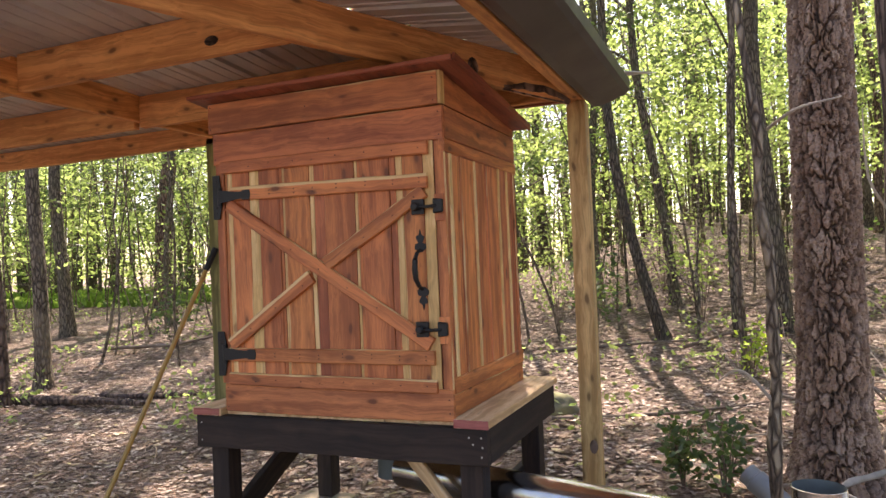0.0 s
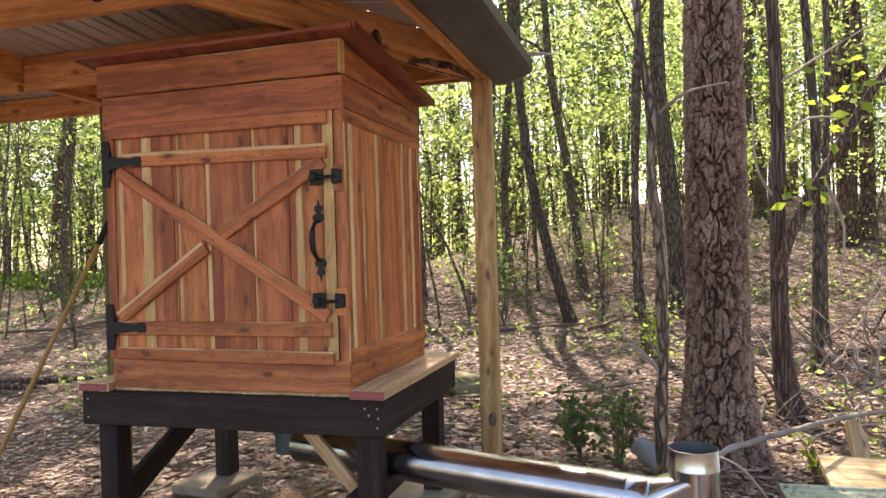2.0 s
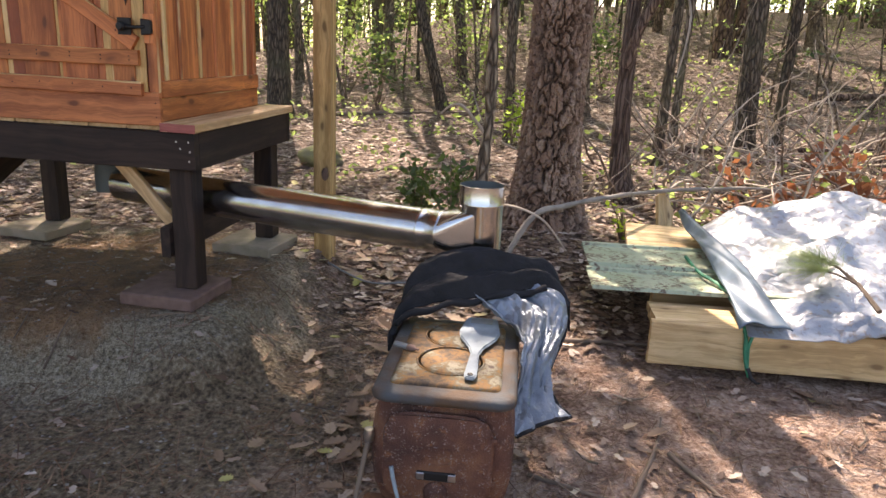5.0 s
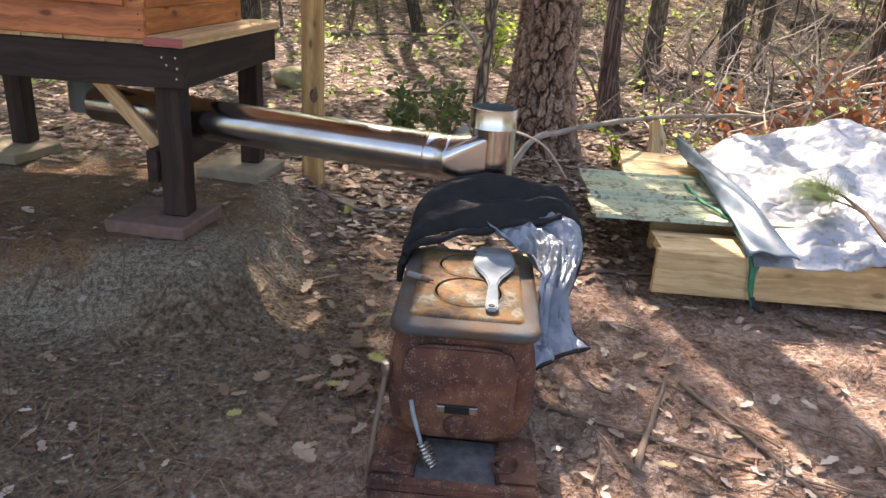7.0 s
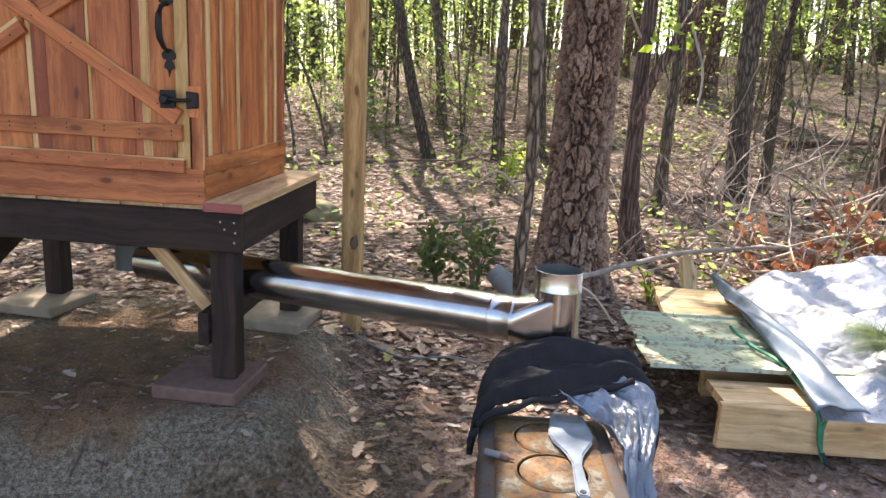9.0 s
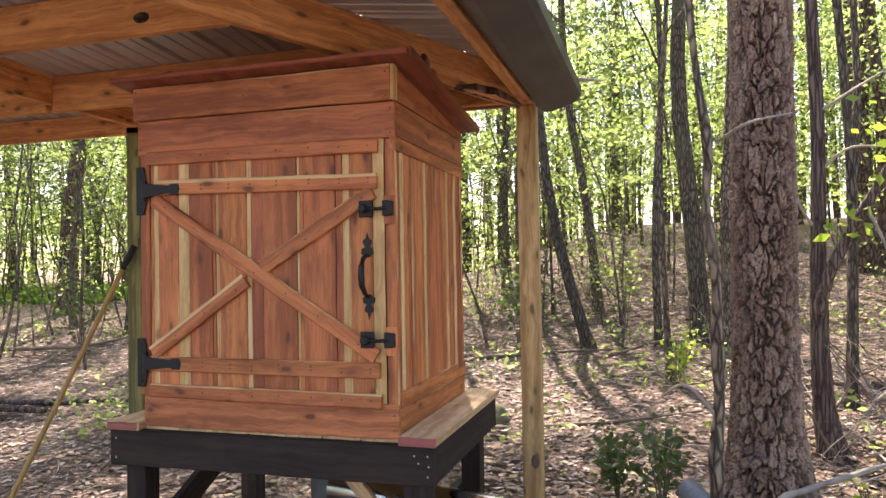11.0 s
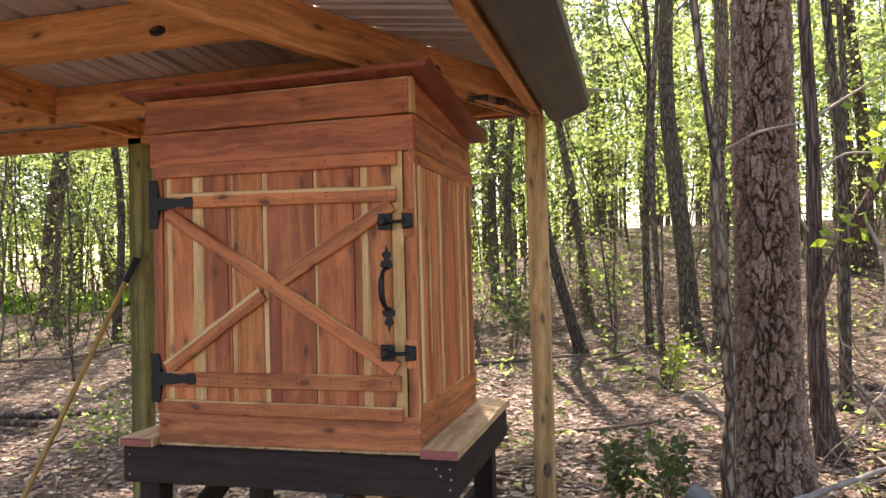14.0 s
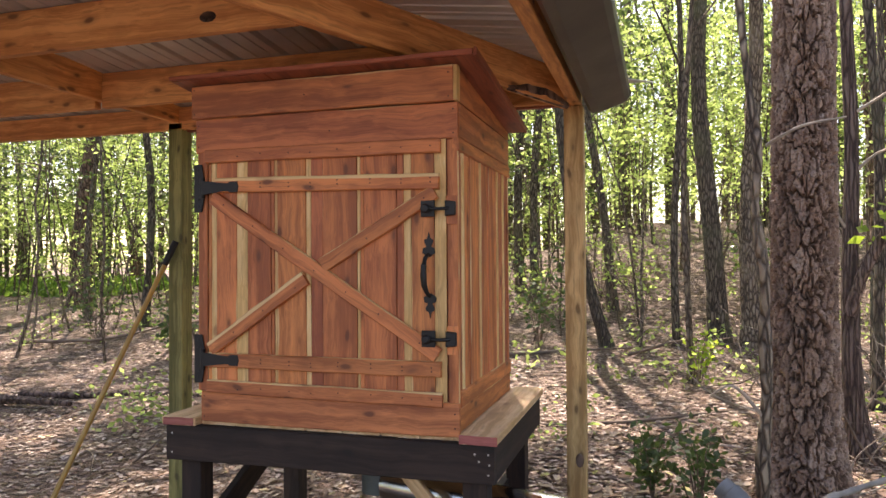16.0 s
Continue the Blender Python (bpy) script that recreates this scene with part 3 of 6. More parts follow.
lathe("knot", [(0.0, 0.002), (0.014, 0.003), (0.02, 0.0), (0.0, 0.0)], BARK_PINE, shelter, axes((0, -1, 0), (0, 0, 1), (0.188, 0.9745, 0.325)) @ Matrix.Diagonal((1.7, 1.0, 1, 1)), 10, "black knot")
# gutter
sec = [(0.245, 2.118), (0.245, 1.962), (0.262, 1.951), (0.295, 1.951), (0.412, 1.992), (0.43, 2.012), (0.432, 2.06), (0.424, 2.064), (0.42, 2.02), (0.29, 1.962), (0.255, 1.97), (0.252, 2.118)]
gv = [(x, y, z) for y in (-1.5, 0.985) for x, z in sec]
ng = len(sec)
gf = [(i, (i + 1) % ng, ng + (i + 1) % ng, ng + i) for i in range(ng)]
gutter = put("gutter", mesh_of("gutter", gv, gf, GUTTER), shelter, None, "dark bronze metal gutter")
slab("end_cap", [(0.245, 2.118), (0.245, 1.962), (0.262, 1.951), (0.295, 1.951), (0.412, 1.992), (0.43, 2.012), (0.432, 2.06)], 0.004, GUTTER, gutter, Matrix.Translation((0, 0.988, 0)), "", 0)
fl = [(0.30, 0.99, 2.122), (0.54, 1.12, 2.106), (0.30, 1.16, 2.122)]
put("flashing", mesh_of("flashing", fl + [(x, y, z + 0.003) for x, y, z in fl], [(2, 1, 0), (3, 4, 5), (0, 1, 4, 3), (1, 2, 5, 4), (2, 0, 3, 5)], SHEET), shelter, None, "pointed corner of the roof sheet")

# ---------- stand ----------
stand = thing("stand", "low table stand of dark brown stained timber with cedar top boards", "stand")
board_box("rim_board", (-1.336, 0.0, 0.48), (0.0, 0.038, 0.618), "x", BROWN, stand)
board_box("rim_board", (-0.038, 0.04, 0.48), (0.0, 0.95, 0.618), "y", BROWN, stand)
board_box("rim_board", (-1.336, 0.04, 0.48), (-1.298, 0.95, 0.618), "y", BROWN, stand)
board_box("rim_board", (-1.336, 0.952, 0.48), (0.0, 0.99, 0.618), "x", BROWN, stand)
board_box("top_board", (-0.124, -0.012, 0.62), (0.014, 1.0, 0.652), "y", DECK, stand, "pale cedar top board with a red end")
board_box("top_board", (-1.348, -0.012, 0.62), (-1.195, 1.0, 0.652), "y", DECK, stand, "pale cedar top board with a red end")
for i in range(7):
    board_box("top_board", (-1.192 + i * 0.152, 0.03, 0.62), (-1.192 + i * 0.152 + 0.148, 0.99, 0.648), "y", DECK, stand)
for x in (-0.055, -1.272):
    board_box("end_grain", (x - 0.068, -0.0155, 0.621), (x + 0.068, -0.0122, 0.651), "x", ENDRED, stand, "reddish sawn end")
LEGS = ((-0.127, 0.04), (-1.297, 0.04), (-0.139, 0.862), (-1.297, 0.862))
for x, y in LEGS:
    box_part("leg", (x, y, 0.002), (x + 0.089, y + 0.089, 0.60), BROWN, stand, "", 0.004)
board_box("stretcher", (-0.166, 0.02, 0.13), (-0.1285, 0.95, 0.25), "y", BROWN, stand)
beam_between("brace", (-1.228, 0.06, 0.13), (-1.228, 0.86, 0.50), 0.11, 0.036, (0, -1, 1), BROWN, stand)
beam_between("brace", (-0.40, 0.15, 0.478), (-0.178, 0.15, 0.232), 0.05, 0.03, (1, 0, 1), DECK, stand, "pale unpainted brace")
for x, z in ((-0.022, 0.585), (-0.022, 0.515), (-0.07, 0.585), (-0.055, 0.56), (-0.018, 0.55), (-1.31, 0.585), (-1.31, 0.51)):
    lathe("screw", [(0.0, 0.001), (0.0035, 0.001), (0.004, 0.0)], STEEL, stand, axes((0, -1, 0), (1, 0, 0), (x, -0.0008, z)), 8)
for (x, y), ang, mat_, lab in zip(((-0.145, 0.085), (-1.27, 0.08), (-0.13, 0.845), (-1.27, 0.82)), (-4, 3, -6, -8), (PAVER, PAVER, PAVER_GREY, PAVER_GREY),
                                  ("square reddish concrete paver under a stand leg",) * 2 + ("square weathered concrete paver under a stand leg",) * 2):
    ob = box_part("paver", (-0.155, -0.155, -0.05), (0.155, 0.155, 0.0), mat_, None, lab, 0.006, pose(x, y, 0, 0, 0, ang))
    tagged(ob, category="paver", group="pavers under the stand")

# ---------- smokehouse ----------
house = thing("smokehouse", "small red cedar smokehouse with an X-braced door and sloping roof", "smokehouse")
XL, XR, YB, Z0 = -1.19, -0.124, 0.90, 0.655
box_part("core", (XL + 0.03, 0.035, Z0), (XR - 0.03, YB - 0.03, 1.80), ROOFRED, house, "", 0)
board_box("front_board", (-1.212, -0.008, 1.828), (-0.138, 0.012, 1.956), "x", CEDAR_BAND, house, "deep red cedar band", wob=0.002)
board_box("corner_strip", (-0.137, -0.008, 1.83), (-0.122, 0.03, 1.955), "z", CEDAR_SAP, house, "cream sapwood strip")
board_box("front_board", (-1.197, 0.0, 1.694), (-0.126, 0.019, 1.825), "x", CEDAR_BAND, house, "deep red cedar band", wob=0.002)
board_box("base_board", (-1.173, -0.002, 0.638), (-0.124, 0.018, 0.757), "x", CEDAR_BAND, house, "", wob=0.002)
board_box("jamb", (-1.191, 0.002, 0.759), (-1.148, 0.022, 1.692), "z", CEDAR, house)
board_box("jamb", (-0.165, 0.002, 0.759), (-0.125, 0.022, 1.692), "z", CEDAR, house)
box_part("door_stop", (-1.148, 0.022, 0.757), (-0.164, 0.034, 1.692), ROOFRED, house, "", 0)
# right wall
SIDE = [(0.0225, 0), (0.05, 1), (0.078, 0), (0.158, 2), (0.181, 0), (0.319, 1), (0.341, 0), (0.459, 2), (0.480, 0), (0.630, 1), (0.652, 0), (0.752, 1), (0.775, 0), (0.85, 2), (0.868, 0), (0.90, 0)]
for i, ((a, kind), (b, after)) in enumerate(zip(SIDE, SIDE[1:])):
    if kind:
        board_box("batten", (XR - 0.022, a + 0.0005, 0.80), (XR + 0.003, b - 0.0005, 1.648), "z", CEDAR_SAP if kind == 1 else CEDAR_BAND, house, "cream sapwood batten" if kind == 1 else "")
    else:
        board_box("wall_board", (XR - 0.022, a + 0.001, 0.80), (XR - 0.002, b - 0.001, 1.648), "z", CEDAR_PLAIN if i in (10, 12) else CEDAR, house, "", flip=i % 4 == 0)
board_box("wall_rail", (XR - 0.02, 0.0, 1.65), (XR + 0.004, YB, 1.70), "y", CEDAR, house)
board_box("wall_rail", (XR - 0.02, 0.02, 0.738), (XR + 0.004, YB, 0.798), "y", CEDAR, house)
board_box("base_board", (XR - 0.02, 0.02, 0.652), (XR - 0.001, YB, 0.736), "y", CEDAR, house)
board_box("wall_board", (XR - 0.022, 0.02, 1.702), (XR, YB, 1.826), "y", CEDAR_BAND, house)
gab = [(0.02, 1.83), (YB, 1.83), (YB, 1.862), (0.02, 1.95)]
GM = axes((0, 1, 0), (0, 0, 1), (XR - 0.01, 0.45, 1.88))
gvs = [GM.inverted() @ Vector((x, y, z)) for x in (XR - 0.02, XR) for y, z in gab]
put("gable_board", mesh_of("gable_board", gvs, [(3, 2, 1, 0), (4, 5, 6, 7), (0, 1, 5, 4), (1, 2, 6, 5), (2, 3, 7, 6), (3, 0, 4, 7)], CEDAR_PLAIN), house, GM)
# left wall and back wall
for i in range(7):
    board_box("wall_board", (XL, 0.024 + i * 0.125, 0.655), (XL + 0.02, 0.024 + i * 0.125 + 0.123, 1.84), "z", CEDAR, house)
for i in range(8):
    board_box("wall_board", (XL + 0.022 + i * 0.128, YB - 0.022, 0.655), (XL + 0.022 + i * 0.128 + 0.126, YB - 0.002, 1.84), "z", CEDAR, house)
# roof: boards laid on a slope down to the back
for a, b in ((-1.268, -0.86), (-0.858, -0.452), (-0.45, -0.046)):
    pa, pb = Vector(((a + b) / 2, -0.06, 1.976)), Vector(((a + b) / 2, 0.905, 1.872))
    beam_between("roof_board", pa, pb, b - a, 0.018, (1, 0, 0), ROOFRED, house, "", 0.0005)
beam_between("roof_trim", (-0.043, -0.062, 1.981), (-0.043, 0.912, 1.875), 0.03, 0.012, UP, ROOFRED, house)
beam_between("roof_trim", (-1.27, -0.066, 1.978), (-0.05, -0.066, 1.978), 0.018, 0.012, UP, ROOFRED, house)
# door
door = put("door", board_mesh("door", 0.938, 0.966, 0.012, CEDAR, RNG), house, axes(UP, (1, 0, 0), (-0.659, 0.016, 1.228)), "cedar plank door with an X brace")
DINV = door.matrix_basis.inverted()


def on_door(ob):
    ob.parent = door
    ob.matrix_basis = DINV @ ob.matrix_basis
    return ob


def door_board(name, lo, hi, along, mat_, label="", flip=False):
    return on_door(board_box(name, lo, hi, along, mat_, None, label, flip))


SEAMS = [(-1.143, 0), (-1.128, 1), (-1.105, 0), (-1.015, 1), (-0.967, 0), (-0.866, 0), (-0.851, 1), (-0.838, 0), (-0.718, 1), (-0.698, 2), (-0.649, 0), (-0.510, 1), (-0.499, 0), (-0.483, 0),
         (-0.355, 2), (-0.328, 1), (-0.300, 0), (-0.212, 1), (-0.169, 0)]
for i, ((a, kind), (b, after)) in enumerate(zip(SEAMS, SEAMS[1:])):
    proud = 0.003 if b - a < 0.06 else 0.0
    door_board("plank", (a + 0.0006, -0.001 + proud, 0.76), (b - 0.0006, 0.0095, 1.695), "z", (CEDAR, CEDAR_SAP, CEDAR_PLAIN)[kind], "cream sapwood strip" if kind == 1 else "", i % 3 == 1)
for x0, x1, za, zb, h in ((-1.145, -0.184, 1.674, 1.670, 0.05), (-1.10, -0.190, 1.560, 1.543, 0.056), (-1.135, -0.187, 0.882, 0.877, 0.055), (-1.137, -0.182, 0.780, 0.770, 0.05)):
    on_door(beam_between("rail", (x0, -0.011, za), (x1, -0.011, zb), h, 0.019, UP, CEDAR_EDGE))
on_door(beam_between("brace", (-1.115, -0.011, 1.515), (-0.20, -0.011, 0.925), 0.055, 0.019, (1, 0, 1.6), CEDAR_EDGE))
on_door(beam_between("brace", (-1.125, -0.0108, 0.925), (-0.715, -0.0108, 1.20), 0.055, 0.019, (-1, 0, 1.6), CEDAR_EDGE))
on_door(beam_between("brace", (-0.645, -0.0108, 1.245), (-0.205, -0.0108, 1.505), 0.055, 0.019, (-1, 0, 1.6), CEDAR_EDGE))
nail = lathe("nail", [(0.0, 0.0008), (0.0026, 0.0008), (0.003, 0.0)], IRON, None, None, 7)
nail_mesh = nail.data
bpy.data.objects.remove(nail)
NAILS = [(x, -0.0212, z) for x in (-1.0, -0.9, -0.78, -0.69, -0.58, -0.45, -0.33, -0.22) for z in (0.775, 0.872, 0.886, 1.543, 1.558, 1.672)]
NAILS += [(-1.115 + 0.915 * t, -0.0212, 1.515 - 0.59 * t) for t in (0.06, 0.2, 0.34, 0.48, 0.62, 0.76, 0.93)] + [(-1.06 + 0.85 * t, -0.021, 0.965 + 0.54 * t) for t in (0.05, 0.2, 0.36, 0.7, 0.85, 0.96)]
for x, y, z in NAILS:
    on_door(put("nail", nail_mesh, None, axes((0, -1, 0), (1, 0, 0), (x, y, z + 0.004 * math.sin(x * 40)))))
for x, z in [(-1.2, 1.94), (-1.2, 1.845), (-0.155, 1.93), (-0.155, 1.845), (-0.72, 1.89), (-1.185, 1.8), (-1.185, 1.715), (-0.14, 1.8), (-0.14, 1.715), (-0.62, 1.75), (-1.16, 0.74), (-1.16, 0.66), (-0.14, 0.72), (-0.14, 0.67)]:
    put("nail", nail_mesh, house, axes((0, -1, 0), (1, 0, 0), (x, -0.0088 if z > 1.826 else (-0.0008 if z > 1 else -0.0028), z)))
# T hinges
for zc in (1.552, 0.884):
    hinge = slab("hinge", [(-1.203, zc - 0.094), (-1.168, zc - 0.094), (-1.158, zc - 0.04), (-1.158, zc + 0.04), (-1.168, zc + 0.094), (-1.203, zc + 0.094)], 0.006, IRON, house, Matrix.Translation((0, -0.004, 0)), "black iron T hinge", 0.0015)
    hinge.matrix_basis = Matrix()
    for v in hinge.data.vertices:
        v.co.y -= 0.004
    slab("strap", [(-1.158, zc - 0.028), (-1.07, zc - 0.017), (-1.04, zc - 0.015), (-1.035, zc - 0.021), (-1.0, zc - 0.021), (-0.994, zc), (-1.0, zc + 0.021), (-1.035, zc + 0.021), (-1.04, zc + 0.015), (-1.07, zc + 0.017), (-1.158, zc + 0.028)], 0.005, IRON, hinge, Matrix.Translation((0, -0.0205, 0)), "", 0.001)
    tube("pin", [(-1.161, -0.012, zc - 0.04), (-1.161, -0.012, zc + 0.04)], 0.010, IRON, hinge, 10)
    for dz in (-0.07, -0.045, 0.045, 0.07):
        lathe("screw", [(0.0, 0.002), (0.005, 0.0015), (0.006, 0.0)], IRON, hinge, axes((0, -1, 0), (1, 0, 0), (-1.184, -0.0075, zc + dz)), 8)
# handle: two spade plates and a bowed grip
SPADE = [(-0.004, 0.0), (-0.018, 0.012), (-0.016, 0.026), (-0.006, 0.03), (-0.012, 0.042), (-0.013, 0.05), (-0.004, 0.056), (0.0, 0.075), (0.004, 0.056), (0.013, 0.05), (0.012, 0.042), (0.006, 0.03), (0.016, 0.026), (0.018, 0.012), (0.004, 0.0)]
handle = on_door(tube("handle", [(-0.232, -0.010, 1.285), (-0.236, -0.03, 1.272), (-0.238, -0.045, 1.245), (-0.238, -0.05, 1.21), (-0.237, -0.045, 1.175), (-0.233, -0.03, 1.15), (-0.229, -0.010, 1.135)],
                      [0.006, 0.008, 0.0105, 0.0115, 0.0105, 0.008, 0.006], IRON, None, 10, "black iron handle with spade ends"))
for zc, s in ((1.275, 1), (1.145, -1)):
    pl = slab("plate", [(x * 1.35, z * 1.2 * s) for x, z in (SPADE if s == 1 else SPADE[::-1])], 0.004, IRON, handle, None, "", 0.0008)
    pl.matrix_basis = handle.matrix_basis.inverted() @ DINV @ Matrix.Translation((-0.232 if s == 1 else -0.228, -0.004, zc))
# latches
for zc in (1.446, 0.985):
    latch = box_part("latch", (-0.256, -0.0225, zc - 0.029), (-0.205, -0.0135, zc + 0.029), IRON, house, "black iron thumb latch", 0.002)
    tube("bar", [(-0.225, -0.028, zc), (-0.19, -0.03, zc - 0.002), (-0.15, -0.024, zc)], [0.008, 0.006, 0.007], IRON, latch, 8)
    lathe("knob", [(0.0, 0.03), (0.012, 0.029), (0.017, 0.02), (0.012, 0.01), (0.009, 0.0)], IRON, latch, axes((0, -1, 0), (1, 0, 0), (-0.235, -0.018, zc)), 12)
    slab("keeper", [(-0.166, zc - 0.028), (-0.128, zc - 0.024), (-0.128, zc + 0.024), (-0.166, zc + 0.028)], 0.018, IRON, latch, Matrix.Translation((0, -0.0185, 0)), "", 0.003)
    board_box("keeper_block", (-0.166, -0.009, zc - 0.055), (-0.126, 0.001, zc + 0.045), "z", CEDAR, latch, "small cedar block")

# ---------- stove pipe ----------
flue = thing("stove_pipe", "shiny stainless steel stove pipe running out from under the smokehouse", "stove pipe")
PA, PB = Vector((-0.53, 0.375, 0.335)), Vector((0.895, -0.045, 0.338))
pdir = (PB - PA).normalized()
PM = axes(pdir, (0, 0, 1), PA)
plen = (PB - PA).length
lathe("pipe", [(0.072, 0.0), (0.076, 0.0), (0.076, plen), (0.074, plen), (0.072, 0.0)], PIPE, flue, PM, 48, "mirror-bright round pipe")
lathe("band", [(0.0762, plen - 0.03), (0.0775, plen - 0.026), (0.0775, plen - 0.02), (0.0762, plen - 0.016), (0.0762, plen + 0.04), (0.0785, plen + 0.044), (0.0785, plen + 0.05), (0.0762, plen + 0.054)], PIPE, flue, PM, 48, "crimped collar")
tee = Vector((1.07, -0.06, 0.0))
arm = Vector((pdir.x, pdir.y, 0)).normalized()


def ring_at(centre, normal, radius, n=48):
    m = axes(normal, (0, 0, 1) if abs(normal[2]) < 0.9 else (1, 0, 0), centre)
    return [m @ Vector((radius * math.cos(2 * math.pi * j / n), radius * math.sin(2 * math.pi * j / n), 0)) for j in range(n)]


# a flat-sided boot from the level pipe to the upright stub
bm = bmesh.new()
for q in ring_at(PB + pdir * 0.05, pdir, 0.0755) + ring_at(tee + Vector((0, 0, 0.266)), UP, 0.0752) + ring_at(tee + Vector((0, 0, 0.425)), UP, 0.0752):
    bm.verts.new(q)
bmesh.ops.convex_hull(bm, input=bm.verts)
part("boot", bm, PIPE, flue, "flat-sided boot of the pipe")
side = Vector((pdir.y, -pdir.x, 0)).normalized()
for sg in (1, -1):
    low = PB + pdir * 0.055 + side * (sg * 0.068) + Vector((0, 0, 0.04))
    tube("folded_seam", [low, tee + side * (sg * 0.071) - arm * 0.03 + Vector((0, 0, 0.428))], 0.0035, STEEL, flue, 6, "bright folded seam")
lathe("stub", [(0.0745, 0.24), (0.0762, 0.24), (0.0762, 0.445), (0.0785, 0.449), (0.0785, 0.455), (0.0765, 0.459), (0.0768, 0.515), (0.0752, 0.5155)], PIPE, flue, Matrix.Translation(tee), 48, "open upright end")
lathe("inside_wall", [(0.0752, 0.5155), (0.0742, 0.51), (0.0735, 0.30), (0.0, 0.30)], DULL, flue, Matrix.Translation(tee), 48, "dull dark inside of the pipe")
rear = Vector((-0.53, 0.375, 0.0))
lathe("stub", [(0.076, 0.30), (0.076, 0.617), (0.073, 0.617), (0.073, 0.30)], DULL, flue, Matrix.Translation(rear + Vector((-0.05, 0.015, 0))), 32)

# ---------- stove ----------
SM = pose(1.05, -0.50, 0.0, 0, 0, 2)
stove = thing("wood_stove", "small rusted cast iron box stove standing on the dirt", "stove", m=SM)
TOP = 0.09


def rounded_stack(name, levels, material, parent, label="", n=10):
    """A body with rounded corners from levels of (height, half width, half length, corner radius)."""
    verts, faces = [], []
    for z, hx, hy, c in levels:
        for cx, cy, a0 in ((1, 1, 0.0), (-1, 1, 0.5), (-1, -1, 1.0), (1, -1, 1.5)):
            for k in range(n):
                a = math.pi * (a0 + 0.5 * k / (n - 1))
                verts.append((cx * (hx - c) + c * math.cos(a), cy * (hy - c) + c * math.sin(a), z))
    w = 4 * n
    for i in range(len(levels) - 1):
        for j in range(w):
            faces.append((i * w + j, i * w + (j + 1) % w, (i + 1) * w + (j + 1) % w, (i + 1) * w + j))
    faces.append(tuple(range(w - 1, -1, -1)))
    faces.append(tuple(range((len(levels) - 1) * w, len(levels) * w)))
    return put(name, mesh_of(name, verts, faces, material, False), parent, None, label)


rounded_stack("body", [(-0.29, 0.150, 0.235, 0.04), (-0.265, 0.172, 0.255, 0.045), (-0.22, 0.187, 0.268, 0.05), (-0.15, 0.196, 0.274, 0.05), (-0.06, 0.196, 0.272, 0.05), (0.0, 0.187, 0.266, 0.045),
                       (0.035, 0.176, 0.262, 0.04), (0.056, 0.172, 0.262, 0.04)], RUST, stove, "rust-brown bulging iron body")
top = rounded_stack("top_plate", [(0.044, 0.170, 0.262, 0.04), (0.046, 0.186, 0.278, 0.045), (0.052, 0.194, 0.287, 0.05), (0.062, 0.196, 0.289, 0.05), (0.072, 0.192, 0.285, 0.05), (0.078, 0.183, 0.276, 0.045), (0.0785, 0.16, 0.25, 0.03)],
                    RIMIRON, stove, "worn grey-blue top plate with a rounded rim")
rounded_stack("raised_panel", [(0.0775, 0.152, 0.232, 0.02), (0.0845, 0.148, 0.228, 0.018), (0.088, 0.141, 0.221, 0.015), (0.088, 0.12, 0.2, 0.01)], RUSTTOP, top, "ochre rust-stained cooking panel")
for y in (-0.075, 0.12):
    lathe("cook_lid", [(0.0, 0.003), (0.080, 0.003), (0.085, 0.0015), (0.087, -0.0005), (0.093, -0.0005), (0.095, 0.003), (0.098, 0.003), (0.101, -0.001)], RUSTTOP, top, Matrix.Translation((0.0, y, 0.0885)), 32, "round rusty cooking lid")


def bulged(w, h, depth, n=10, p=5):
    verts, faces = [], []
    for i in range(n + 1):
        for j in range(n + 1):
            u, v = 2 * i / n - 1, 2 * j / n - 1
            k = max(abs(u), abs(v), 1e-6) / (abs(u) ** p + abs(v) ** p) ** (1 / p) if (u or v) else 1
            f = max(0.0, 1 - (abs(u) ** 4 + abs(v) ** 4) / 2)
            verts.append((u * k * w / 2, -depth * f ** 0.5, v * k * h / 2))
    for i in range(n):
        for j in range(n):
            a = i * (n + 1) + j
            faces.append((a, a + n + 1, a + n + 2, a + 1))
    return verts, faces


dv, df = bulged(0.290, 0.262, 0.028, 14, 5)
fdoor = put("door", mesh_of("door", dv, df, RUST, False), stove, Matrix.Translation((-0.006, -0.2755, -0.108)), "bulging purple-brown door")
rim = [(0.1425 * c * (abs(c) ** 5 + abs(s) ** 5) ** -0.2, -0.004, 0.1275 * s * (abs(c) ** 5 + abs(s) ** 5) ** -0.2) for c, s in ((math.cos(2 * math.pi * j / 32), math.sin(2 * math.pi * j / 32)) for j in range(33))]
tube("rim", rim, 0.008, RUST, fdoor, 6)
box_part("draft_slot", (-0.052, -0.034, -0.05), (0.052, -0.024, -0.024), IRON, fdoor, "dark draft slot", 0.002)
for x in (-0.042, 0.043):
    box_part("slot_end", (x - 0.011, -0.0355, -0.048), (x + 0.011, -0.025, -0.026), STEEL, fdoor, "bare metal end", 0.002)
lathe("draft_knob", [(0.0, 0.03), (0.012, 0.03), (0.016, 0.022), (0.03, 0.018), (0.034, 0.01), (0.03, 0.0)], RUST, fdoor, axes((0, -1, 0), (1, 0, 0), (0.0, -0.018, -0.088)), 16)
